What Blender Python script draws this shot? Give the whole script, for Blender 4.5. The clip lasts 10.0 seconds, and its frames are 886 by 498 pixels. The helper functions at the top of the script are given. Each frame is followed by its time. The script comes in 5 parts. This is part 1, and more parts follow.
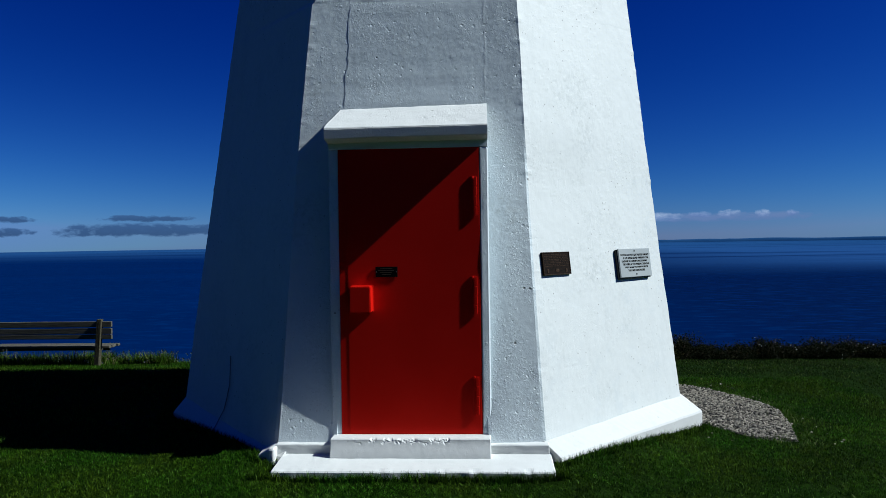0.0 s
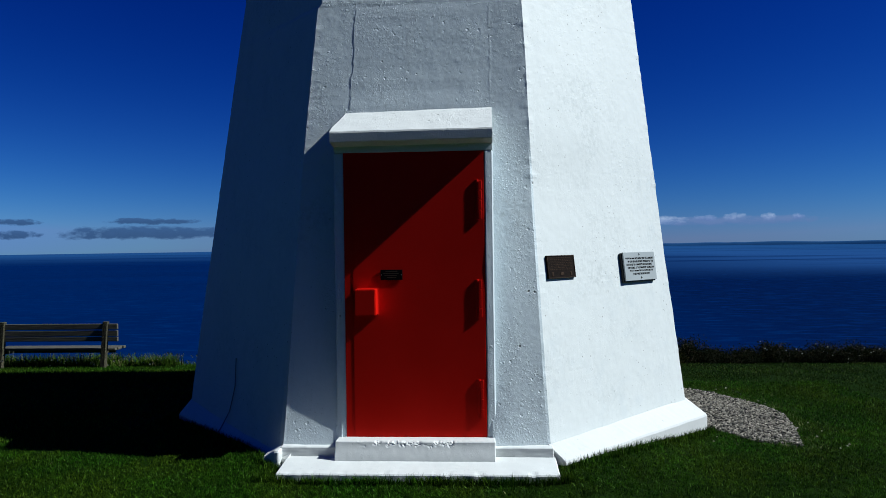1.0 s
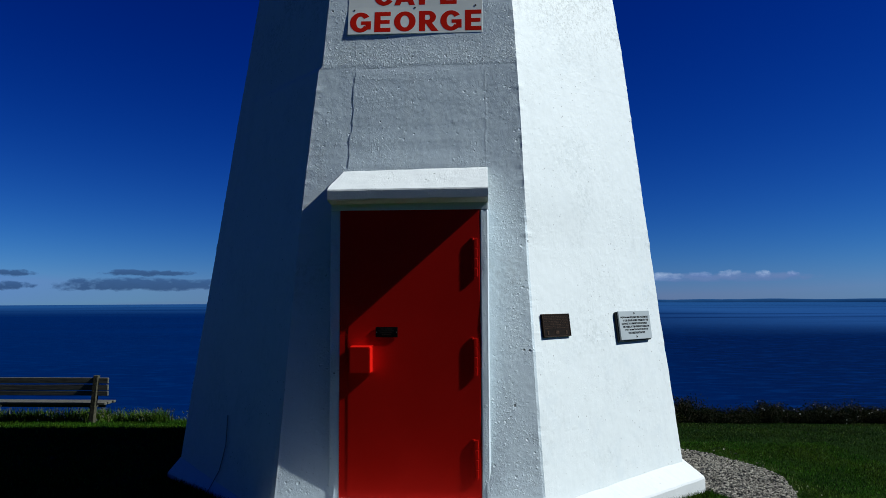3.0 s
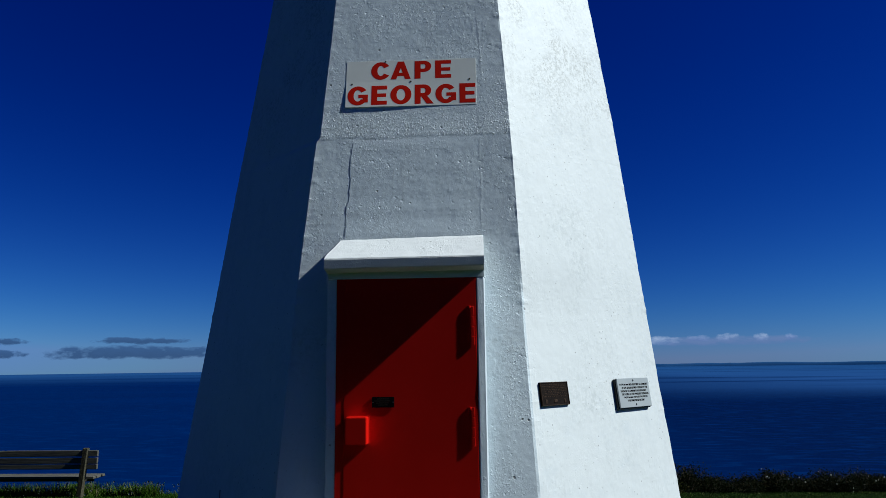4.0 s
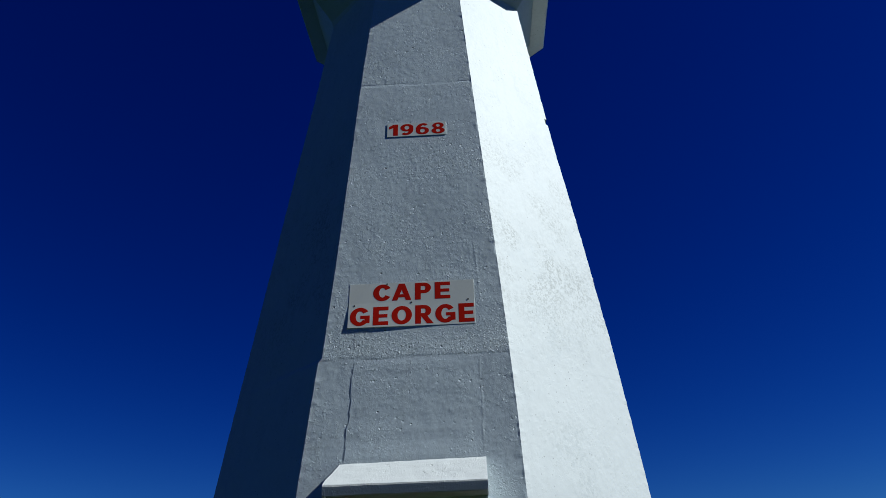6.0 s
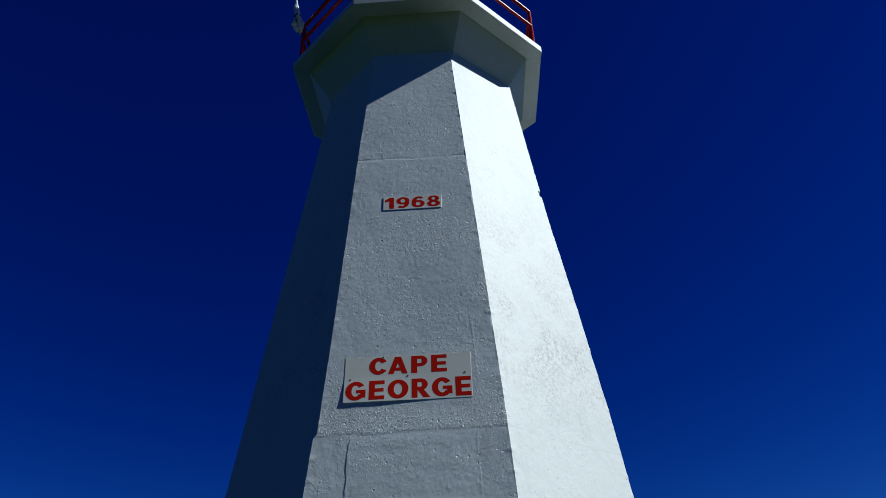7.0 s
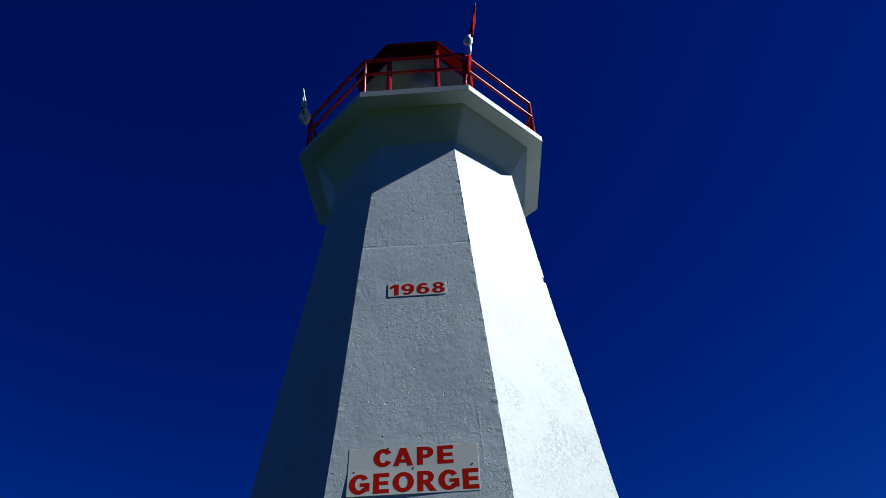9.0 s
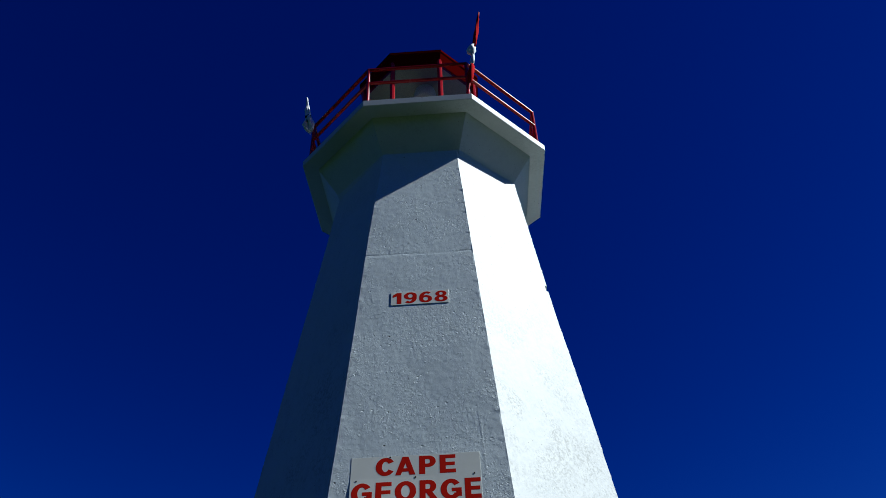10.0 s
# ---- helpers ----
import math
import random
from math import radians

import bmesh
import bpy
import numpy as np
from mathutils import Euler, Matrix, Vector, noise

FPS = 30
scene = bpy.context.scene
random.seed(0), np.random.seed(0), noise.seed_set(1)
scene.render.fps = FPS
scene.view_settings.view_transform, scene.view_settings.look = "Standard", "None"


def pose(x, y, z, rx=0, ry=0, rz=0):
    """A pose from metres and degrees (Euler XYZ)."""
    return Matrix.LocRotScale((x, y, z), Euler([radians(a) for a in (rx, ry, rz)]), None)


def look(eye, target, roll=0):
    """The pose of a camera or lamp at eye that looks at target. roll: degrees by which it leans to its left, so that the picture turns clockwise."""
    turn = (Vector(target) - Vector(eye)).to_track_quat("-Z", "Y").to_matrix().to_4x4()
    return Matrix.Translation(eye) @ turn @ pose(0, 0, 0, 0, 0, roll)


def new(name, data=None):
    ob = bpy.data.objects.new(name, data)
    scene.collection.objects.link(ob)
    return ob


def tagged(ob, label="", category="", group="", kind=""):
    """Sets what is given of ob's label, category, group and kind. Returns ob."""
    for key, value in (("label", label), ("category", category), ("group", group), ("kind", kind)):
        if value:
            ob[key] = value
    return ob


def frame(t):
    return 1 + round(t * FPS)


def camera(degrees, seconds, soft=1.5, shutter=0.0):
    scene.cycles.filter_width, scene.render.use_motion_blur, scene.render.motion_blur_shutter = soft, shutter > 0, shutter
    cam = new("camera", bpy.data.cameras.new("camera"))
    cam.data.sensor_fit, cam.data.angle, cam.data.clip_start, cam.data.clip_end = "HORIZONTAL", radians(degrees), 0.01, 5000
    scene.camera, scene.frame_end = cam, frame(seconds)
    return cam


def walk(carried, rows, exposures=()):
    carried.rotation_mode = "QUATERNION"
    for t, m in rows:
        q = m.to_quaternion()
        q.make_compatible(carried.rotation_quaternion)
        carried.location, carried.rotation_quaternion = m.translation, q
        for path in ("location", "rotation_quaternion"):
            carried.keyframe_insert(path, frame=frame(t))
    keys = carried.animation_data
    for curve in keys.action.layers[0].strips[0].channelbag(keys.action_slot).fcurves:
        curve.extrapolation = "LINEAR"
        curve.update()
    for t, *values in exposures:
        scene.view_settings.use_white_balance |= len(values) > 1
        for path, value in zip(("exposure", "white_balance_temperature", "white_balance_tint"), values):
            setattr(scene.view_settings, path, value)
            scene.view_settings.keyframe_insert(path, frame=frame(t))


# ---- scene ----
# camera: seconds, x, y, z, yaw, pitch, lean to the right
cam = camera(64.02, 10.0, 0.7)
ROWS = [
    (0, 0.462, -7.335, 1.686, 3.17, -0.59, 0.84),
    (0.5, 0.464, -7.335, 1.684, 3.54, -0.41, 0.84),
    (1, 0.462, -7.348, 1.686, 3.55, -0.33, 0.75),
    (1.5, 0.464, -7.352, 1.690, 3.30, 0.68, 0.55),
    (2, 0.461, -7.353, 1.694, 3.45, 1.36, 0.32),
    (2.2, 0.462, -7.357, 1.697, 3.51, 1.47, 0.20),
    (3.3, 0.464, -7.376, 1.716, 2.97, 5.90, 0.36),
    (3.5, 0.464, -7.380, 1.720, 2.94, 7.24, 0.57),
    (4, 0.463, -7.389, 1.730, 2.81, 9.31, 0.69),
    (4.5, 0.469, -7.401, 1.747, 2.69, 12.51, 0.80),
    (5, 0.479, -7.442, 1.765, 2.68, 17.02, 1.41),
    (5.5, 0.457, -7.455, 1.773, 2.36, 22.23, 1.56),
    (5.7, 0.458, -7.461, 1.777, 2.46, 23.95, 1.57),
    (6.8, 0.460, -7.494, 1.799, 1.77, 30.64, 2.32),
    (7, 0.460, -7.500, 1.803, 1.78, 31.65, 2.40),
    (7.5, 0.429, -7.522, 1.808, 1.82, 33.66, 1.96),
    (8, 0.427, -7.520, 1.811, 1.27, 35.90, 2.22),
    (8.5, 0.414, -7.514, 1.821, 1.10, 37.18, 2.62),
    (9, 0.411, -7.503, 1.820, 1.40, 38.53, 2.81),
    (9.5, 0.409, -7.509, 1.822, 1.42, 38.76, 2.64),
    (10, 0.414, -7.522, 1.824, 1.67, 39.12, 2.52),
]
walk(cam, [(t, pose(x, y, z, 0, 0, yaw) @ pose(0, 0, 0, 90 + pitch) @ pose(0, 0, 0, 0, 0, -lean)) for t, x, y, z, yaw, pitch, lean in ROWS], [(t, e, 5950, 2.0) for t, e in ((0.0, 0.36), (2.0, 0.37), (3.5, 0.34), (4.0, 0.30), (4.5, 0.24), (5.0, 0.17), (5.5, 0.14), (7.0, 0.13), (7.5, 0.20), (8.0, 0.28), (8.5, 0.33), (9.0, 0.36), (10.0, 0.40))])

# ---- world and sun ----
SUN = Vector((1.0, -0.065, 0.90)).normalized()
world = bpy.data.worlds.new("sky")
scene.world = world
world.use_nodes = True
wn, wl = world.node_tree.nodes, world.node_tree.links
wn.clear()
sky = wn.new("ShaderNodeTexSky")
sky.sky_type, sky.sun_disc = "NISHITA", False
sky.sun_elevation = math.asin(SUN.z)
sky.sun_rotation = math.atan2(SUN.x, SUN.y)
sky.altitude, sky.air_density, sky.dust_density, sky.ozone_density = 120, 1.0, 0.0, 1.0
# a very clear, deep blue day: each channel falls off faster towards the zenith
split, joinc = wn.new("ShaderNodeSeparateColor"), wn.new("ShaderNodeCombineColor")
wl.new(sky.outputs[0], split.inputs[0])


def sky_math(op, a, b):
    node = wn.new("ShaderNodeMath")
    node.operation = op
    for sock, v in zip(node.inputs, (a, b)):
        if isinstance(v, bpy.types.NodeSocket):
            wl.new(v, sock)
        else:
            sock.default_value = v
    return node.outputs[0]


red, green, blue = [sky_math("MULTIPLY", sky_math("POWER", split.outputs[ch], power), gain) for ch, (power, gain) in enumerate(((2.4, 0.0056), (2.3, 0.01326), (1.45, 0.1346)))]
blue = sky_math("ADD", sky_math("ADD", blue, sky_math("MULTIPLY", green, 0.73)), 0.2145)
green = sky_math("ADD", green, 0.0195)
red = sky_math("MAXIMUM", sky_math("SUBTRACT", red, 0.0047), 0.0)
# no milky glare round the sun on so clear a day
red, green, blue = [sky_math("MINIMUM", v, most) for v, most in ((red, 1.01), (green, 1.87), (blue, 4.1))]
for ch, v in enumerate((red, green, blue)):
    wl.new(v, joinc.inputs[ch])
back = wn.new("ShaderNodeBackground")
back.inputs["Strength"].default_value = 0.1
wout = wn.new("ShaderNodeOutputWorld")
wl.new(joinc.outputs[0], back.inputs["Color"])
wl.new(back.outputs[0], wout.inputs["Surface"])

sun_data = bpy.data.lights.new("sun", "SUN")
sun_data.energy, sun_data.angle, sun_data.color = 5.0, radians(0.5), (1.0, 0.98, 0.95)
sun_lamp = new("sun", sun_data)
sun_lamp.matrix_world = look(tuple(SUN * 60), (0, 0, 0))


# ---- materials ----
class Nodes:
    """A small writer of node trees."""

    def __init__(self, name):
        self.mat = bpy.data.materials.new(name)
        self.mat.use_nodes = True
        self.t = self.mat.node_tree
        self.t.nodes.clear()
        self.out = self.t.nodes.new("ShaderNodeOutputMaterial")

    def n(self, kind, props=None, **ins):
        node = self.t.nodes.new("ShaderNode" + kind)
        if props and "operation" in props:
            node.operation = props["operation"]
        if props and "blend_type" in props:
            node.blend_type = props["blend_type"]
        for k, v in ins.items():
            key = int(k[1:]) if k[0] == "i" and k[1:].isdigit() else k.replace("_", " ")
            sock = node.inputs[key]
            if isinstance(v, bpy.types.NodeSocket):
                self.t.links.new(v, sock)
            elif isinstance(v, tuple) and len(v) == 3 and sock.type == "RGBA":
                sock.default_value = (*v, 1)
            else:
                sock.default_value = v
        return node

    def where(self, scale=(1, 1, 1)):
        tc = self.n("TexCoord")
        return self.n("Mapping", Vector=tc.outputs["Object"], Scale=scale).outputs[0]

    def noise(self, vec, scale, detail=4.0, rough=0.55):
        return self.n("TexNoise", Vector=vec, Scale=scale, Detail=detail, Roughness=rough).outputs[0]

    def ramp(self, fac, a, b, ca=(0, 0, 0), cb=(1, 1, 1)):
        r = self.n("ValToRGB", Fac=fac)
        r.color_ramp.elements[0].position, r.color_ramp.elements[1].position = a, b
        r.color_ramp.elements[0].color, r.color_ramp.elements[1].color = (*ca, 1), (*cb, 1)
        return r.outputs[0]

    def mix(self, fac, a, b, mode="MIX"):
        m = self.n("MixRGB", {"blend_type": mode}, Fac=fac, Color1=a, Color2=b)
        return m.outputs[0]

    def math(self, op, a, b=0.0):
        return self.n("Math", {"operation": op}, i0=a, i1=b).outputs[0]

    def bump(self, height, strength, distance, normal=None):
        b = self.n("Bump", Height=height, Strength=strength, Distance=distance)
        if normal is not None:
            self.t.links.new(normal, b.inputs["Normal"])
        return b.outputs[0]

    def done(self, color, rough, metal=0.0, normal=None, **more):
        p = self.n("BsdfPrincipled", Base_Color=color, Roughness=rough, Metallic=metal, **more)
        if normal is not None:
            self.t.links.new(normal, p.inputs["Normal"])
        self.t.links.new(p.outputs[0], self.out.inputs["Surface"])
        return self.mat


def painted_concrete(name, base, rough_relief=1.0, pits=1.0, weathered=0.0, coarse=0.0):
    """Masonry paint brushed over shuttered concrete: grit, brush marks, blow holes, stains."""
    m = Nodes(name)
    v = m.where()
    lumps = m.noise(v, 14, 5, 0.6)
    grain = m.noise(v, 120, 4, 0.65)
    zones = m.ramp(m.noise(v, 2.4, 5, 0.65), 0.42, 0.64)
    if coarse:   # coarser mortar just above the second joint of the shuttering
        tall = m.math("MULTIPLY", m.n("SeparateXYZ", Vector=v).outputs[2], 0.1)
        lift = m.math("MULTIPLY", m.ramp(tall, 0.356, 0.360), m.ramp(tall, 0.368, 0.392, (1, 1, 1), (0, 0, 0)))
        zones = m.math("ADD", zones, m.math("MULTIPLY", lift, coarse))
    # grit: small rounded grains under the paint, thick in some zones and thin in others
    bent = m.n("MixRGB", {"blend_type": "ADD"}, Fac=0.03, Color1=v, Color2=m.n("TexNoise", Vector=v, Scale=60.0).outputs[1]).outputs[0]
    cell = m.n("TexVoronoi", Vector=bent, Scale=62.0)
    few = m.ramp(m.n("SeparateColor", Color=cell.outputs["Color"]).outputs[0], 0.55, 1.0)
    grit = m.math("MULTIPLY", m.ramp(cell.outputs["Distance"], 0.05, 0.46, (1, 1, 1), (0, 0, 0)), few)
    fine = m.n("TexVoronoi", Vector=bent, Scale=95.0)
    dust = m.math("MULTIPLY", m.ramp(fine.outputs["Distance"], 0.05, 0.5, (1, 1, 1), (0, 0, 0)), m.ramp(m.n("SeparateColor", Color=fine.outputs["Color"]).outputs[1], 0.35, 0.9))
    dabs = m.math("MULTIPLY", m.math("ADD", grit, m.math("MULTIPLY", dust, 0.30)), m.math("ADD", m.math("MULTIPLY", zones, 0.95), 0.05))
    swirl = m.n("MixRGB", {"blend_type": "ADD"}, Fac=0.35, Color1=m.where((1, 1, 0.3)), Color2=m.n("TexNoise", Vector=v, Scale=4.0).outputs[1]).outputs[0]
    brush = m.noise(swirl, 60, 4, 0.65)
    crisp = m.math("MULTIPLY", m.ramp(m.noise(v, 44, 6, 0.72), 0.46, 0.72), m.math("ADD", m.math("MULTIPLY", zones, 0.85), 0.12))
    # sparse pocks and blisters the size of a fingertip
    pock = m.n("TexVoronoi", Vector=bent, Scale=22.0)
    which = m.n("SeparateColor", Color=pock.outputs["Color"])
    dome = m.ramp(m.math("ADD", pock.outputs["Distance"], m.math("MULTIPLY", m.noise(v, 80, 3), 0.20)), 0.20, 0.36, (1, 1, 1), (0, 0, 0))
    blister = m.math("MULTIPLY", dome, m.math("MULTIPLY", m.math("SUBTRACT", m.ramp(which.outputs[0], 0.60, 0.80), m.math("MULTIPLY", m.ramp(which.outputs[1], 0.74, 0.80), 1.6)), m.math("ADD", m.math("MULTIPLY", zones, 0.8), 0.2)))
    streak = m.noise(m.where((5, 5, 0.55)), 1.4, 5, 0.6)
    stain = m.ramp(streak, 0.58, 0.78)
    grime = m.math("MULTIPLY", m.ramp(m.noise(v, 1.7, 4), 0.50, 0.68), m.ramp(m.noise(v, 26, 5, 0.75), 0.46, 0.60))
    pit = m.n("TexVoronoi", Vector=v, Scale=6.0).outputs["Distance"]
    hole = m.math("MULTIPLY", m.ramp(m.math("ADD", pit, m.math("MULTIPLY", m.noise(v, 70, 3), 0.09)), 0.085, 0.115, (1, 1, 1), (0, 0, 0)), m.math("MULTIPLY", m.ramp(m.noise(v, 3.1, 1), 0.51, 0.55), pits))
    speck = m.n("TexVoronoi", Vector=v, Scale=19.0).outputs["Distance"]
    specks = m.math("MULTIPLY", m.ramp(speck, 0.085, 0.135, (1, 1, 1), (0, 0, 0)), m.ramp(m.noise(v, 2.6, 3), 0.48, 0.58))
    col = m.mix(m.ramp(lumps, 0.3, 0.75), tuple(c * 0.95 for c in base), base)
    col = m.mix(m.math("MULTIPLY", stain, 0.28), col, (0.44, 0.47, 0.47))
    col = m.mix(m.math("MULTIPLY", grime, 0.34), col, (0.34, 0.37, 0.36))
    if weathered:   # lichen and worn paint, in a blotchy band part way up
        up = m.n("SeparateXYZ", Vector=v).outputs[2]
        band = m.math("MULTIPLY", m.ramp(m.math("MULTIPLY", up, 0.1), 0.35, 0.44), m.ramp(m.math("MULTIPLY", up, 0.1), 0.52, 0.66, (1, 1, 1), (0, 0, 0)))
        dapple = m.math("MULTIPLY", m.ramp(m.noise(v, 1.9, 5, 0.65), 0.44, 0.60), m.ramp(m.noise(v, 30, 6, 0.8), 0.47, 0.58))
        col = m.mix(m.math("MULTIPLY", m.math("MULTIPLY", band, dapple), weathered), col, (0.25, 0.26, 0.24))
        run = m.math("MULTIPLY", m.ramp(m.noise(m.where((4, 4, 0.8)), 1.6, 5, 0.7), 0.53, 0.66), m.ramp(m.noise(v, 33, 4, 0.7), 0.44, 0.60))
        col = m.mix(m.math("MULTIPLY", run, 0.25 * weathered), col, (0.30, 0.32, 0.31))
        cloudy = m.math("MULTIPLY", m.ramp(m.noise(v, 5.5, 5, 0.7), 0.50, 0.66), m.ramp(m.noise(v, 0.9, 3), 0.42, 0.60))
        col = m.mix(m.math("MULTIPLY", cloudy, 0.26 * weathered), col, (0.40, 0.46, 0.50))
    col = m.mix(m.math("MULTIPLY", specks, 0.28 + 0.6 * weathered), col, (0.16, 0.16, 0.15))
    col = m.mix(m.math("MULTIPLY", hole, 0.7), col, (0.06, 0.055, 0.05))
    h = m.math("ADD", m.math("ADD", m.math("MULTIPLY", lumps, 0.16), m.math("MULTIPLY", dabs, 0.34)), m.math("ADD", m.math("MULTIPLY", brush, 0.10), m.math("ADD", m.math("MULTIPLY", crisp, 0.15), m.math("MULTIPLY", blister, 0.32))))
    h = m.math("SUBTRACT", h, m.math("MULTIPLY", hole, 1.3))
    nrm = m.bump(h, 0.84 * rough_relief, 0.013)
    nrm = m.bump(grain, 0.16 * rough_relief, 0.003, nrm)
    return m.done(col, m.ramp(grain, 0.2, 0.8, (0.5,) * 3, (0.68,) * 3), normal=nrm, Specular_IOR_Level=0.35)


def enamel(name, base, wear=(0.2, 0.1, 0.08), rough=0.4, bumpy=0.15, spec=0.2):
    m = Nodes(name)
    v = m.where()
    big = m.noise(v, 3.0, 4)
    fine = m.noise(v, 60, 3)
    col = m.mix(m.ramp(big, 0.3, 0.8), tuple(c * 0.88 for c in base), base)
    col = m.mix(m.math("MULTIPLY", m.ramp(m.noise(v, 22, 5, 0.7), 0.66, 0.74), 0.5), col, wear)
    return m.done(col, m.ramp(big, 0.2, 0.8, (rough - 0.07,) * 3, (rough + 0.1,) * 3), normal=m.bump(fine, bumpy, 0.002), Specular_IOR_Level=spec)


def plain(name, base, rough=0.5, metal=0.0, var=0.12, scale=20.0, spec=0.3):
    m = Nodes(name)
    v = m.where()
    f = m.noise(v, scale, 4)
    col = m.mix(m.ramp(f, 0.3, 0.7), tuple(c * (1 - var) for c in base), base)
    return m.done(col, rough, metal, m.bump(f, 0.2, 0.002), Specular_IOR_Level=spec)


WHITE = painted_concrete("white_painted_concrete", (0.602, 0.670, 0.698), coarse=1.6)
WHITE_SMOOTH = painted_concrete("white_painted_trim", (0.590, 0.617, 0.608), 0.26, 0.25, 0.65)
WHITE_WORN = painted_concrete("white_painted_slab", (0.60, 0.615, 0.60), 0.22, 0.2)
WHITE_HOOD = painted_concrete("white_painted_hood", (0.60, 0.615, 0.60), 1.1, 0.3)
WHITE_FOOT = painted_concrete("white_painted_foot", (0.53, 0.54, 0.53), 0.2, 0.3)
RED = enamel("red_door_enamel", (0.54, 0.0045, 0.001), (0.30, 0.02, 0.012), 0.5, 0.12, 0.10)
RED_RAIL = enamel("red_railing_paint", (0.36, 0.006, 0.008), (0.16, 0.03, 0.02), 0.22, 0.10, 0.32)
# railing red made far darker: shade is mixed into the roof colour
RED_ROOF_SHADE = enamel("red_roof_shaded", (0.07, 0.0015, 0.0015), (0.06, 0.012, 0.01), 0.6, 0.15, 0.0)
BOARD = enamel("white_sign_board", (0.74, 0.755, 0.70), (0.35, 0.33, 0.3), 0.35, 0.05)
LETTER = enamel("red_sign_letter", (0.54, 0.012, 0.005), (0.35, 0.05, 0.04), 0.5, 0.05, 0.04)
PLAQUE = enamel("pale_plaque", (0.34, 0.37, 0.375), (0.5, 0.52, 0.52), 0.35, 0.05)
INK = plain("black_ink", (0.008, 0.008, 0.009), 0.8, spec=0.03)
PLATE = plain("black_plate", (0.006, 0.006, 0.006), 0.8, spec=0.02)
BRONZE_PALE = plain("engraved_brass", (0.09, 0.075, 0.05), 0.6)
BRONZE = plain("dark_bronze", (0.013, 0.0075, 0.005), 0.8, 0.1, 0.85, 70, 0.1)
BRONZE_LIGHT = plain("worn_bronze", (0.060, 0.036, 0.022), 0.7, 0.2, 0.9, 75, 0.1)
SHADOW_BLACK = plain("black_shadow_block", (0.012, 0.014, 0.016), 0.5)
STEEL = plain("dull_steel", (0.25, 0.25, 0.25), 0.4, 0.8)
RUST = plain("rusty_bolt", (0.06, 0.04, 0.03), 0.8)
DECK = plain("added_dark_deck", (0.05, 0.035, 0.032), 0.8)
LINE_GREY = plain("wall_line_grey", (0.20, 0.215, 0.22), 0.6)
CEIL = plain("lantern_ceiling_paint", (0.33, 0.35, 0.25), 0.8, spec=0.05)
CLOTH_WHITE = plain("white_flag_cloth", (0.78, 0.79, 0.80), 0.85)
CLOTH_RED = plain("red_flag_cloth", (0.42, 0.006, 0.010), 0.9, spec=0.03)
POLE = plain("flag_pole", (0.45, 0.03, 0.03), 0.5)
LENS = plain("beacon_lens", (0.70, 0.72, 0.66), 0.45)


def make_glass():
    m = Nodes("lantern_glass")
    tr = m.n("BsdfTransparent", Color=(0.90, 0.92, 0.90))
    gl = m.n("BsdfGlossy", Roughness=0.03)
    mx = m.n("MixShader", Fac=0.06, i1=tr.outputs[0], i2=gl.outputs[0])
    m.t.links.new(mx.outputs[0], m.out.inputs["Surface"])
    return m.mat


def make_wood():
    m = Nodes("weathered_bench_wood")
    v = m.where((1.2, 22, 22))
    g = m.noise(v, 3.0, 6, 0.65)
    blotch = m.noise(m.where(), 7, 3)
    col = m.mix(m.ramp(g, 0.35, 0.7), (0.036, 0.034, 0.026), (0.105, 0.098, 0.076))
    col = m.mix(m.math("MULTIPLY", m.ramp(blotch, 0.55, 0.7), 0.5), col, (0.09, 0.09, 0.06))
    return m.done(col, 0.8, normal=m.bump(g, 0.5, 0.004))


def make_post_wood():
    m = Nodes("lichened_post_wood")
    g = m.noise(m.where((22, 22, 1.2)), 3.0, 6, 0.65)
    moss = m.ramp(m.noise(m.where(), 38, 5, 0.7), 0.50, 0.62)
    col = m.mix(m.ramp(g, 0.35, 0.7), (0.022, 0.020, 0.013), (0.066, 0.060, 0.042))
    col = m.mix(m.math("MULTIPLY", moss, 0.6), col, (0.12, 0.115, 0.065))
    return m.done(col, 0.9, normal=m.bump(m.math("ADD", g, m.math("MULTIPLY", moss, 0.5)), 0.6, 0.005), Specular_IOR_Level=0.1)


def make_grass(name, dark, light, dry, ratio, olive=None):
    m = Nodes(name)
    geo = m.n("NewGeometry")
    rnd = geo.outputs["Random Per Island"]
    patch = m.noise(m.where(), 0.9, 4, 0.6)
    if olive:   # patches of yellower growth
        light = m.mix(m.ramp(m.noise(m.where((1, 0.6, 0)), 1.3, 4, 0.65), 0.42, 0.60), light, olive)
    # clump mask darkens blades, standing for shade between tufts
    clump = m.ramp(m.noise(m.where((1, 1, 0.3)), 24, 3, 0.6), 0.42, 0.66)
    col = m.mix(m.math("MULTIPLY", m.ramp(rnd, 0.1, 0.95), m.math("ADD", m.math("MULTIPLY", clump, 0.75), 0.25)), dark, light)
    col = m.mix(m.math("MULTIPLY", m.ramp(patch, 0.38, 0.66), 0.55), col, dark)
    col = m.mix(m.math("MULTIPLY", m.math("GREATER_THAN", m.math("FRACT", m.math("MULTIPLY", rnd, 37.0)), ratio), 0.7), col, dry)
    p = m.n("BsdfPrincipled", Base_Color=col, Roughness=0.6, Specular_IOR_Level=0.03)
    tl = m.n("BsdfTranslucent", Color=col)
    mx = m.n("MixShader", Fac=0.28, i1=p.outputs[0], i2=tl.outputs[0])
    m.t.links.new(mx.outputs[0], m.out.inputs["Surface"])
    return m.mat


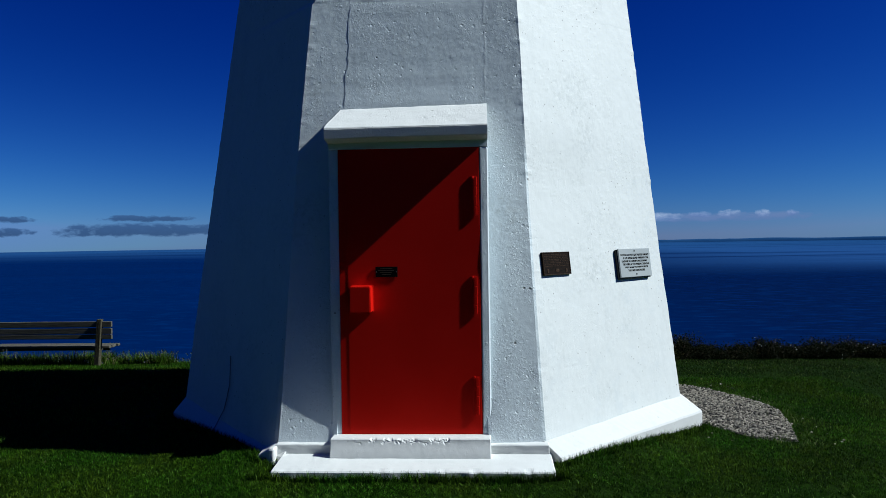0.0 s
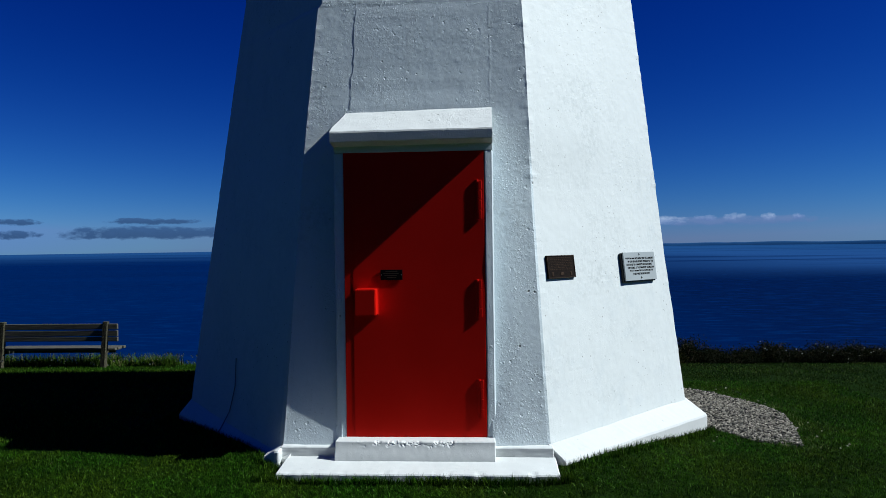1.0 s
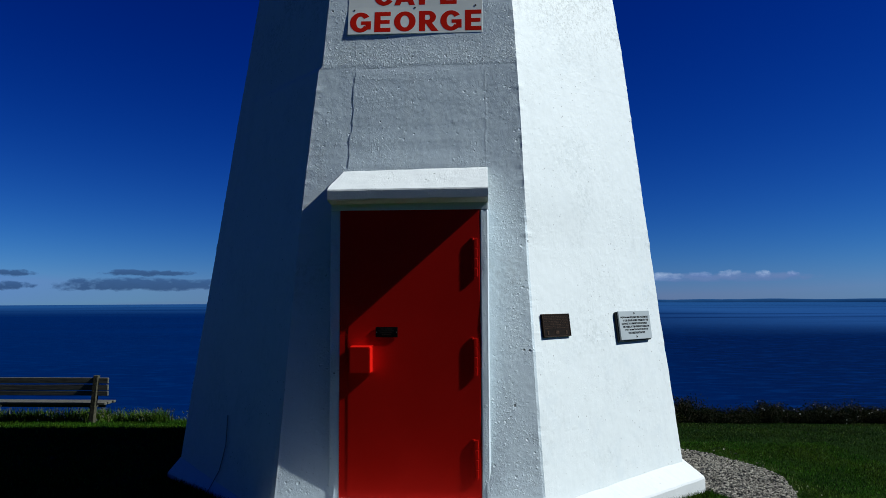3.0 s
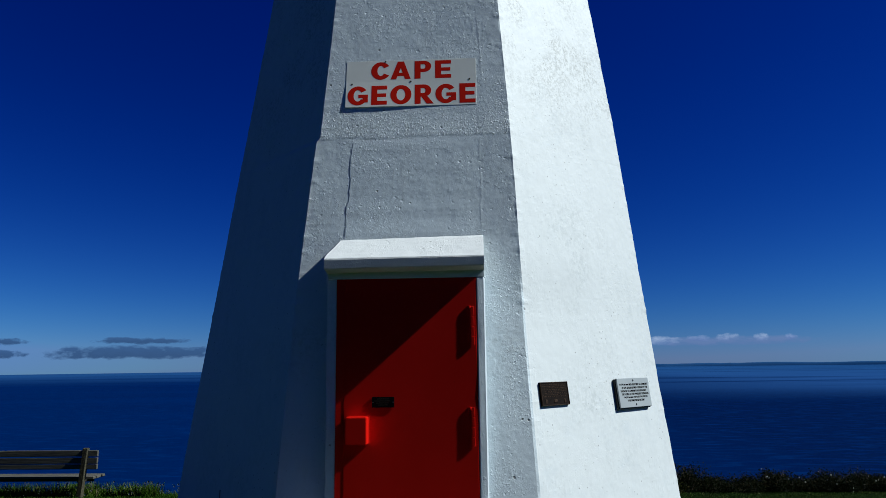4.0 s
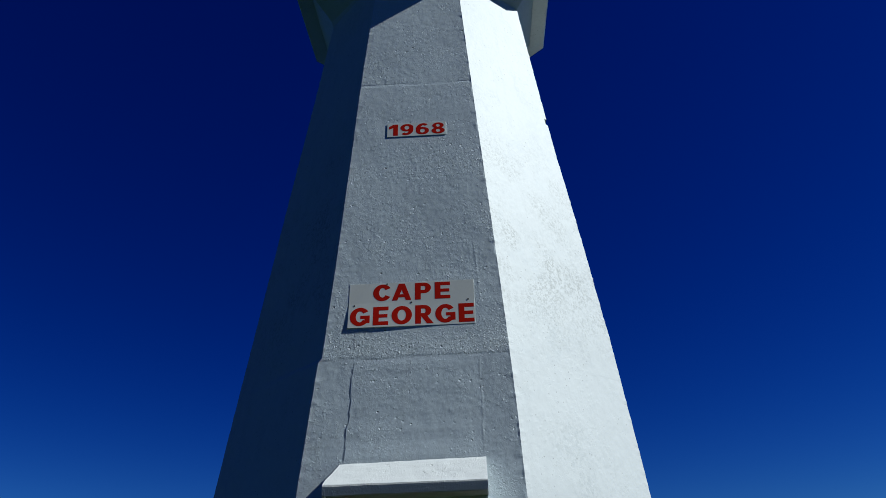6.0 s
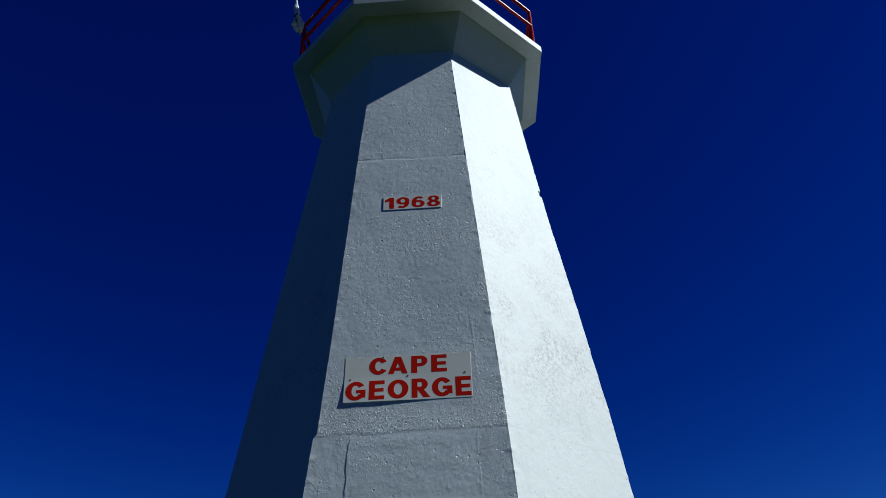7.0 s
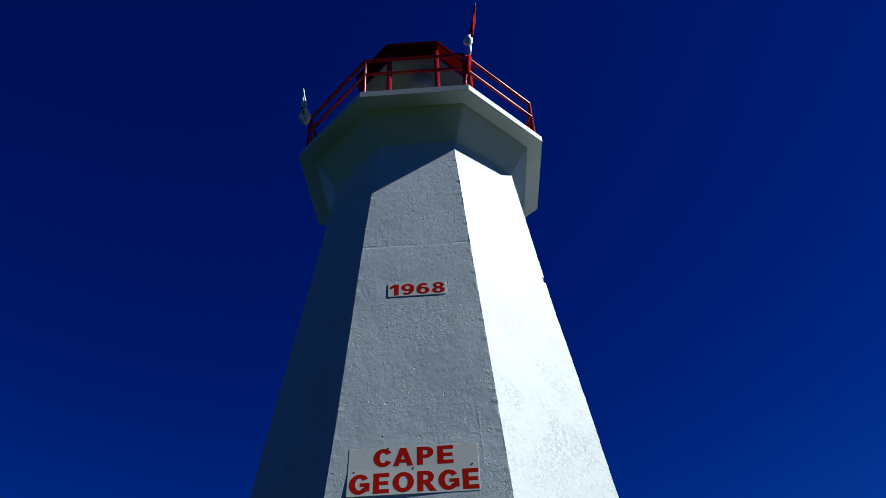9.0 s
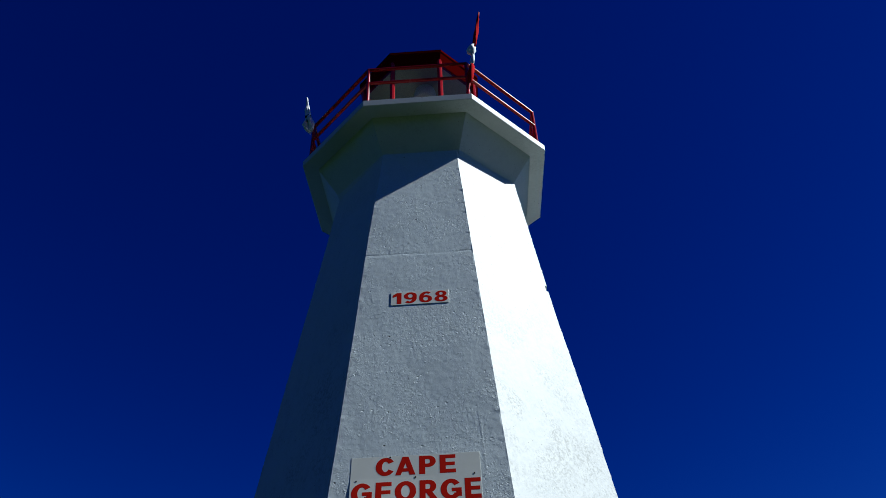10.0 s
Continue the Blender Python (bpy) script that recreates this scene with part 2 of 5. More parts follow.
def make_soil():
    m = Nodes("turf_soil")
    v = m.where()
    a = m.noise(v, 0.8, 5, 0.6)
    b = m.noise(v, 45, 4, 0.7)
    # soil kept near black so the gaps between blades look shaded
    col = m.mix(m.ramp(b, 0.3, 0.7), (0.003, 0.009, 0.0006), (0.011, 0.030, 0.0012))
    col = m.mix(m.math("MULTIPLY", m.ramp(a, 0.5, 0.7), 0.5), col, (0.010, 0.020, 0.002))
    return m.done(col, 0.95, normal=m.bump(b, 0.8, 0.03), Specular_IOR_Level=0.03)


def make_gravel(name, lo, hi):
    m = Nodes(name)
    geo = m.n("NewGeometry")
    f = m.noise(m.where(), 90, 3)
    col = m.mix(m.ramp(geo.outputs["Random Per Island"], 0.15, 1.0), lo, hi)
    col = m.mix(m.math("MULTIPLY", m.ramp(f, 0.4, 0.7), 0.3), col, lo)
    return m.done(col, 0.85, normal=m.bump(f, 0.4, 0.004))


def make_sea():
    m = Nodes("sea_water")
    swell = m.noise(m.where((0.03, 0.10, 1)), 1.0, 6, 0.65)
    chop = m.noise(m.where((0.22, 0.75, 1)), 1.0, 5, 0.65)
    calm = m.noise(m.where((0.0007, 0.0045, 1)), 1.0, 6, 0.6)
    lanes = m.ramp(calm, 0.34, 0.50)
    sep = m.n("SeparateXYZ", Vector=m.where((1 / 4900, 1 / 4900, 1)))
    # calm lanes off the headland, sunny side, painted pale for their sky reflection
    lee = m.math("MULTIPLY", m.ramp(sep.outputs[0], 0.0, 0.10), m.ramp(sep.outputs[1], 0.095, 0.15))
    # pale haze near the horizon, painted in by distance
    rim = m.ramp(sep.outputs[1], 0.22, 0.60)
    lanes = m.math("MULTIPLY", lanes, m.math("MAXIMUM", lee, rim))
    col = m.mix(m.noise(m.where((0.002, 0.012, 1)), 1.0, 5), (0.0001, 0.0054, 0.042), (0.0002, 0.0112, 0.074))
    # right half painted darker, as the view turns relative to the sun
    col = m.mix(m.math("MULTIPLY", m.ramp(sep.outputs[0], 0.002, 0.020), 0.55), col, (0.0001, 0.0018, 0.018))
    # ripple facets painted lighter, as if catching light
    ripple_light = m.ramp(m.noise(m.where((0.09, 0.28, 1)), 1.0, 5, 0.7), 0.50, 0.66)
    col = m.mix(m.math("MULTIPLY", ripple_light, 0.6), col, (0.0012, 0.019, 0.100))
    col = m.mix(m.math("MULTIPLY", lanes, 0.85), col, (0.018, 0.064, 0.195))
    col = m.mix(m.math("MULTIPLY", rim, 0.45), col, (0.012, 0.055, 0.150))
    h = m.math("ADD", m.math("MULTIPLY", swell, 2.2), m.math("MULTIPLY", chop, 0.8))
    nrm = m.bump(h, 0.75, 1.0)
    deep = m.n("BsdfDiffuse", Color=col)
    gloss = m.n("BsdfGlossy", Color=(0.35, 0.72, 1.0), Roughness=0.25, Normal=nrm)
    mx = m.n("MixShader", Fac=0.06, i1=deep.outputs[0], i2=gloss.outputs[0])
    m.t.links.new(mx.outputs[0], m.out.inputs["Surface"])
    return m.mat


def make_cloud(name, color, glow, seed, stretch, cut, base=(0.75, 0.75, 0.75), soft=0.16):
    """A thin bank of vapour: a soft-edged glowing sheet far over the sea."""
    m = Nodes(name)
    tc = m.n("TexCoord")
    uv = tc.outputs["Generated"]
    sep = m.n("SeparateXYZ", Vector=uv)
    u, w = sep.outputs[0], sep.outputs[2]
    mp = m.n("Mapping", Vector=uv, Location=(seed, seed * 0.7, seed * 0.3), Scale=stretch).outputs[0]
    puff = m.noise(mp, 1.0, 7, 0.62)
    ex = m.math("MULTIPLY", m.math("SUBTRACT", u, 0.5), 2.0)
    ez = m.math("MULTIPLY", m.math("SUBTRACT", w, 0.42), 2.0)
    fall = m.math("ADD", m.math("POWER", m.math("ABSOLUTE", ex), 3.0), m.math("POWER", m.math("ABSOLUTE", ez), 2.0))
    dens = m.math("SUBTRACT", puff, m.math("MULTIPLY", fall, 0.55))
    alpha = m.ramp(dens, cut - 0.04, cut + soft)
    # tops painted lighter than bases, as sunlight would leave them
    lit_tone = m.mix(m.ramp(m.math("ADD", m.math("MULTIPLY", w, 0.6), m.math("MULTIPLY", puff, 0.5)), 0.32, 0.72), tuple(c * k for c, k in zip(color, base)), color)
    em = m.n("Emission", Color=lit_tone, Strength=glow)
    tr = m.n("BsdfTransparent")
    mx = m.n("MixShader", Fac=m.math("MULTIPLY", alpha, 0.92), i1=tr.outputs[0], i2=em.outputs[0])
    m.t.links.new(mx.outputs[0], m.out.inputs["Surface"])
    return m.mat


def make_land():
    m = Nodes("hazed_far_shore")
    f = m.noise(m.where((0.004, 0.004, 0.02)), 1.0, 5)
    # the blue of distance haze is mixed into the land colour
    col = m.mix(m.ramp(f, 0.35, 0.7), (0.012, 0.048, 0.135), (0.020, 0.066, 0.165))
    return m.done(col, 1.0, Specular_IOR_Level=0.0)


GLASS = make_glass()
WOOD = make_wood()
POST_WOOD = make_post_wood()
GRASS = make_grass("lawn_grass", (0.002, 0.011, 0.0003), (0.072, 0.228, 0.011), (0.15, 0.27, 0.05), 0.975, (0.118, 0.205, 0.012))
# darker copy of the lawn grass, for the right side
GRASS_DARKER = make_grass("darker_lawn_grass", (0.001, 0.005, 0.0003), (0.015, 0.050, 0.0015), (0.14, 0.19, 0.04), 0.955, (0.034, 0.052, 0.002))
WEED = make_grass("cliff_grass", (0.020, 0.050, 0.004), (0.10, 0.17, 0.016), (0.20, 0.19, 0.08), 0.86)
SHRUB = make_grass("shrub_leaf", (0.003, 0.006, 0.002), (0.012, 0.016, 0.003), (0.034, 0.027, 0.013), 0.84)
SHRUB_PALE = make_grass("pale_shrub_leaf", (0.004, 0.007, 0.001), (0.044, 0.050, 0.009), (0.075, 0.058, 0.020), 0.80)
CLOVER = make_grass("clover_leaf", (0.020, 0.050, 0.004), (0.060, 0.115, 0.014), (0.16, 0.18, 0.07), 0.85)
TWIG = plain("brown_twig", (0.06, 0.045, 0.035), 0.9)
PETAL = plain("white_petal", (0.34, 0.34, 0.29), 0.8)
SOIL = make_soil()
BED = make_gravel("gravel_bed", (0.020, 0.018, 0.016), (0.045, 0.040, 0.036))
STONES = make_gravel("gravel_stone", (0.007, 0.006, 0.005), (0.38, 0.345, 0.28))
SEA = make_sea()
LAND = make_land()


# ---- mesh helpers ----
def mesh_of(bm, name, smooth=False):
    me = bpy.data.meshes.new(name)
    bm.normal_update()
    bm.to_mesh(me)
    bm.free()
    if smooth:
        me.shade_smooth()
    return me


def part(name, geo, material, parent=None, label="", at=None, smooth=False):
    """One mesh object under a thing or under a part."""
    me = mesh_of(geo, name, smooth) if isinstance(geo, bmesh.types.BMesh) else geo
    if material is not None and not me.materials:
        me.materials.append(material)
    ob = new(name, me)
    if at is not None:
        ob.matrix_world = at
    if parent is not None:
        ob.parent = parent
    if label:
        tagged(ob, label)
    return ob


def thing(name, label, category, m=None, group="", kind=""):
    ob = new(name)
    ob.empty_display_size = 0.2
    if m is not None:
        ob.matrix_world = m
    return tagged(ob, label, category, group, kind)


def box(x0, x1, y0, y1, z0, z1, bevel=0.0, seg=1):
    bm = bmesh.new()
    bmesh.ops.create_cube(bm, size=1.0)
    for v in bm.verts:
        v.co = Vector(((x0 + x1) / 2 + v.co.x * (x1 - x0), (y0 + y1) / 2 + v.co.y * (y1 - y0), (z0 + z1) / 2 + v.co.z * (z1 - z0)))
    if bevel:
        bmesh.ops.bevel(bm, geom=bm.edges[:], offset=bevel, segments=seg, affect="EDGES")
    return bm


def add(bm, other):
    """Joins another bmesh into bm."""
    me = bpy.data.meshes.new("joined")
    other.to_mesh(me)
    other.free()
    bm.from_mesh(me)
    bpy.data.meshes.remove(me)
    return bm


def rod(a, b, r, sides=10, r2=None):
    bm = bmesh.new()
    a, b = Vector(a), Vector(b)
    turn = (b - a).to_track_quat("Z", "Y").to_matrix().to_4x4()
    bmesh.ops.create_cone(bm, cap_ends=True, segments=sides, radius1=r, radius2=r if r2 is None else r2, depth=(b - a).length, matrix=Matrix.Translation((a + b) / 2) @ turn)
    return bm


def prism(profile, axis_from, axis_to):
    """A profile of (y, z) pairs drawn out along x."""
    bm = bmesh.new()
    ends = [[bm.verts.new((x, y, z)) for y, z in profile] for x in (axis_from, axis_to)]
    n = len(profile)
    bm.faces.new(ends[0])
    bm.faces.new(ends[1][::-1])
    for i in range(n):
        bm.faces.new((ends[0][i], ends[1][i], ends[1][(i + 1) % n], ends[0][(i + 1) % n]))
    bmesh.ops.recalc_face_normals(bm, faces=bm.faces[:])
    return bm


def loft(rings, close=True):
    bm = bmesh.new()
    rows = [[bm.verts.new(p) for p in r] for r in rings]
    n = len(rows[0])
    for a, b in zip(rows, rows[1:]):
        for i in range(n):
            bm.faces.new((a[i], a[(i + 1) % n], b[(i + 1) % n], b[i]))
    if close:
        bm.faces.new(rows[0][::-1])
        bm.faces.new(rows[-1])
    bmesh.ops.recalc_face_normals(bm, faces=bm.faces[:])
    return bm


E8 = math.tan(math.pi / 8)


def octagon(a, z, cx=0.0):
    r = a / math.cos(math.pi / 8)
    return [(cx + r * math.cos(radians(22.5 + 45 * k)), r * math.sin(radians(22.5 + 45 * k)), z) for k in range(8)]


# ---- ground, sea, distance ----
def smooth_step(v, a, b):
    t = min(1.0, max(0.0, (v - a) / (b - a)))
    return t * t * (3 - 2 * t)


def ground_z(x, y):
    z = float(np.interp(y, (-2.9, -2.3, -1.4, -0.8, 0.0, 1.0, 1.9, 2.7, 3.8, 5.0, 6.0), (0.10, 0.095, 0.05, 0.02, -0.008, -0.035, -0.062, -0.13, -0.254, -0.42, -0.57)))
    z += 0.012 * noise.noise((x * 0.35, y * 0.35, 3.0)) + 0.006 * noise.noise((x * 1.7, y * 1.7, 8.0))
    z += 0.045 * min(1.0, max(0.0, (x - 1.5) / 2.0)) * min(1.0, max(0.0, (y - 2.7) / 1.9))
    # turf banked up against the shaded side of the foot
    away = max(abs(x), abs(y), (abs(x) + abs(y)) * math.sqrt(0.5)) - 2.39
    z += max(0.085 * smooth_step(-x, 0.75, 1.5) * smooth_step(-y, -0.8, 0.2) * math.exp(-(away / 0.55) ** 2), 0.070 * smooth_step(-x, 1.6, 2.8) * (1 - smooth_step(y, 1.8, 3.3)))
    z += 0.048 * smooth_step(x, 0.85, 1.05) * (1 - smooth_step(x, 1.3, 2.4)) * smooth_step(-y, 0.6, 1.4) * math.exp(-(away / 0.45) ** 2)
    # inland an unseen hill is added behind the lawn to block low sky light
    back = math.hypot(max(0.0, -y - 8.0), 0.9 * max(0.0, -x - 9.0)) - 8.0
    z += 23.0 * smooth_step(back, 0.0, 60.0) * smooth_step(-y, -5.0, 1.0)
    brink = 5.2 + 0.35 * noise.noise((x * 0.4, 1.5, 0.0))
    if y > brink:
        z -= 1.1 * (y - brink)
    return max(z, -32.0)


def strip(a, b, fine_a, fine_b, step, far):
    """Coordinates: fine between fine_a and fine_b, growing coarser outwards."""
    out = list(np.arange(fine_a, fine_b + 1e-6, step))
    s, v = step, fine_b
    while v < b:
        s *= far
        v += s
        out.append(min(v, b))
    s, v = step, fine_a
    while v > a:
        s *= far
        v -= s
        out.insert(0, max(v, a))
    return out


def build_ground():
    xs = strip(-420, 420, -12, 12, 0.2, 1.35)
    ys = strip(-420, 60, -5, 8, 0.2, 1.35)
    verts = [(x, y, ground_z(x, y)) for y in ys for x in xs]
    w = len(xs)
    faces = [(j * w + i, j * w + i + 1, (j + 1) * w + i + 1, (j + 1) * w + i) for j in range(len(ys) - 1) for i in range(w - 1)]
    me = bpy.data.meshes.new("ground")
    me.from_pydata(verts, [], faces)
    me.shade_smooth()
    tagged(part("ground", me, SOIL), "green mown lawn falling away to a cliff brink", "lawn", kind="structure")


def build_sea():
    bm = bmesh.new()
    bmesh.ops.create_circle(bm, cap_ends=True, segments=256, radius=4900)
    tagged(part("water", bm, SEA, at=pose(0, -7, -23.8)), "deep blue sea with calm lanes and haze painted towards the horizon", "sea", kind="structure")


def build_land():
    d, n = 4780.0, 140
    rings = []
    for i in range(n + 1):
        az = radians(6 + 44 * i / n)
        h = 19.5 + 6.0 * noise.noise((i * 0.09, 2.0, 0.0)) + 1.6 * noise.noise((i * 0.45, 5.0, 0.0))
        h *= min(1.0, 0.25 + i / 20)
        rings.append([(r * math.sin(az), -7 + r * math.cos(az), z) for r, z in ((d, -24.2), (d + 12, -23.8 + 0.7 * h), (d + 40, -23.8 + h), (d + 100, -24.2))])
    bm = bmesh.new()
    rows = [[bm.verts.new(p) for p in r] for r in rings]
    for a, b in zip(rows, rows[1:]):
        for k in range(3):
            bm.faces.new((a[k], b[k], b[k + 1], a[k + 1]))
    bmesh.ops.recalc_face_normals(bm, faces=bm.faces[:])
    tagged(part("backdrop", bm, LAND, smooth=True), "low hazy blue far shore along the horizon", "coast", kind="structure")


def cloud(az0, az1, el0, el1, material, label):
    d = 4600.0
    a, b = radians(az0), radians(az1)
    z0, z1 = 1.7 + d * math.tan(radians(el0)), 1.7 + d * math.tan(radians(el1))
    mid = (a + b) / 2
    w = d * math.tan((b - a) / 2)
    bm = bmesh.new()
    vs = [bm.verts.new(p) for p in ((-w, 0, -(z1 - z0) / 2), (w, 0, -(z1 - z0) / 2), (w, 0, (z1 - z0) / 2), (-w, 0, (z1 - z0) / 2))]
    bm.faces.new(vs)
    ob = part("cloud", bm, material, at=Matrix.Translation((d * math.sin(mid), -7 + d * math.cos(mid), (z0 + z1) / 2)) @ pose(0, 0, 0, 0, 0, -math.degrees(mid)))
    ob.visible_shadow = False
    tagged(ob, label, "cloud", "clouds over the horizon", "structure")


build_ground()
build_sea()
build_land()
GREY = (0.037, 0.080, 0.190)
PALE = (0.34, 0.40, 0.55)
DIM = (0.22, 0.28, 0.46)
cloud(-29.6, -22.0, 1.75, 2.45, make_cloud("grey_cloud_high", GREY, 1.0, 3.1, (8, 1, 2.2), 0.23, soft=0.17), "thin grey-blue cloud over the horizon")
cloud(-34.0, -18.6, 0.62, 1.98, make_cloud("grey_cloud_low", GREY, 1.0, 7.7, (12, 1, 2.6), 0.22, soft=0.17), "long grey-blue cloud over the horizon")
cloud(-38.0, -32.6, 1.65, 2.35, make_cloud("grey_cloud_side", GREY, 1.0, 1.3, (7, 1, 1.6), 0.24), "thin grey-blue cloud over the horizon")
cloud(-38.0, -32.6, 0.70, 1.60, make_cloud("grey_cloud_side_low", GREY, 1.0, 5.2, (7, 1, 1.8), 0.24), "grey-blue cloud over the horizon")
cloud(12.0, 26.0, 1.20, 2.05, make_cloud("veil_cloud", (0.115, 0.170, 0.325), 1.0, 8.3, (12, 1, 2.0), 0.13, (0.9, 0.9, 0.95), 0.34), "thin violet-grey veil of cloud over the horizon")
for c0, c1, e0, e1, sd, tint in ((12.6, 15.8, 1.28, 2.20, 2.2, PALE), (15.6, 17.8, 1.50, 2.15, 4.4, DIM), (17.9, 19.8, 1.50, 2.28, 6.1, PALE), (20.5, 21.8, 1.45, 2.22, 9.0, PALE), (22.6, 23.6, 1.50, 2.10, 11.0, DIM)):
    cloud(c0, c1, e0, e1, make_cloud("white_cloud", tint, 1.0, sd, (3.4, 1, 2.6), 0.20, (0.42, 0.50, 0.70), 0.46), "small white cumulus cloud over the horizon")


# ---- the lighthouse ----
A0, BATTER = 2.314, 0.129
N_FRONT = Vector((0, -1, BATTER)).normalized()
N_RIGHT = Vector((math.sqrt(0.5), -math.sqrt(0.5), BATTER)).normalized()
N_LEFT = Vector((-math.sqrt(0.5), -math.sqrt(0.5), BATTER)).normalized()
DOOR_X0, DOOR_X1, DOOR_Z0, DOOR_Z1, DOOR_Y = -0.571, 0.449, 0.30, 2.36, -2.268


def apothem(z):
    return A0 - BATTER * z


def face_frame(origin, n):
    """Axes on a wall: x along it, y up it, z out of it."""
    t = Vector((0, 0, 1)).cross(n).normalized()
    up = n.cross(t)
    m = Matrix((t, up, n)).transposed().to_4x4()
    return Matrix.Translation(origin) @ m


def shaft_corners(z):
    a = apothem(z)
    c = [Vector(p) for p in octagon(a, z)]
    c[6].x += -0.043 + 0.0019 * z
    c[5].x += -0.105 + 0.0133 * z
    c[7].x += -0.074 + 0.0141 * z
    c[4].x += -0.016 + 0.0068 * z
    c[6].x += 0.012 * (1 - smooth_step(z, 2.1, 2.6))
    # the shuttering was never quite straight
    c[6].x += np.interp(z, (0.5, 2.0, 2.5, 3.1, 4.2, 6.0, 8.2), (-0.016, -0.008, 0.006, 0.018, 0.018, 0.0, -0.015))
    c[5].x += np.interp(z, (0.5, 2.3, 3.2, 3.55, 3.58, 4.6, 7.0, 8.2), (0.004, -0.020, -0.014, -0.010, 0.018, 0.016, -0.010, 0.0))
    c[7].x += np.interp(z, (0.5, 1.5, 4.0, 5.2, 6.2, 7.5, 8.2), (-0.006, -0.010, 0.012, 0.0, -0.025, -0.030, -0.026))
    return c


def lift_offset(z, along_x):
    off = 0.0
    for joint, step in ((2.26, -0.0012), (3.565, 0.0013), (6.73, -0.0008)):
        off += step * smooth_step(z, joint - 0.015, joint + 0.015)
        off -= (1.3 if joint > 6 else 0.55) * (0.0010 + 0.003 * max(0.0, noise.noise((z * 3, along_x * 3.5, joint)))) * math.exp(-((z - joint) / 0.010) ** 2)
    return off


def shaft_relief(p, face):
    d = lift_offset(p.z + 0.02 * noise.noise((p.x * 3, p.y * 3, 1.0)) + 0.008 * noise.noise((p.x * 14, p.y * 14, 1.0)), p.x)
    if face != 5:
        d *= 0.35
    d += 0.005 * noise.noise(p * 1.3) + 0.0009 * noise.noise(p * 9.0) + 0.0006 * noise.noise(p * 24.0)
    zone = smooth_step(noise.noise(p * 1.9 + Vector((7, 3, 1))), -0.15, 0.35)
    d += 0.0018 * zone * max(0.0, noise.noise(p * 38.0) - 0.1)
    if face == 5:
        flat = max(smooth_step(0.67 - abs(p.x + 0.064), 0.0, 0.08) * smooth_step(0.30 - abs(p.z - 4.061), 0.0, 0.08), smooth_step(0.48 - abs(p.x + 0.022), 0.0, 0.17) * smooth_step(0.26 - abs(p.z - 6.071), 0.0, 0.16))
        d *= 1 - flat
        d -= 0.011 * smooth_step(-p.x, 0.60, 0.66) * (1 - smooth_step(p.z, 0.55, 1.5))
        # beside the door the wall rounds off towards its corner
        d -= 0.041 * smooth_step(p.x, 0.48, 1.02) * (1 - smooth_step(p.z, 2.1, 2.6))
        wob = 0.014 * noise.noise((p.z * 4.0, 2.0, 0.0)) + 0.010 * noise.noise((p.z * 13.0, 5.0, 0.0)) + 0.009 * noise.noise((p.z * 31.0, 3.0, 0.0))
        tall = smooth_step(p.z, 2.70, 2.75) * (1 - smooth_step(p.z, 3.50, 3.56))
        left = -0.578 + 0.05 * (p.z - 2.74) + wob
        d += 0.0033 * (0.75 + 0.7 * noise.noise((p.z * 11.0, 7.0, 0.0))) * smooth_step(p.x, left - 0.006, left + 0.006) * (1 - smooth_step(p.x, 0.30, 0.52)) * tall
        d += 0.0011 * (0.7 + noise.noise((p.z * 8.0, 1.0, 4.0))) * math.exp(-((p.x - 0.500 - 0.6 * wob) / 0.008) ** 2) * tall
        high = smooth_step(p.z, 3.60, 3.70) * (1 - smooth_step(p.z, 5.25, 5.4))
        d += 0.0011 * max(0.0, 0.3 + 1.4 * noise.noise((p.z * 1.7, 2.0, 9.0))) * math.exp(-((p.x - 0.535 + 0.055 * (p.z - 4) - 0.4 * wob) / 0.008) ** 2) * high
        d += 0.0009 * max(0.0, 0.3 + 1.3 * noise.noise((p.z * 2.0, 8.0, 3.0))) * smooth_step(p.x, left - 0.025, left - 0.012) * (1 - smooth_step(p.x, left + 0.05, left + 0.25)) * high
    return d


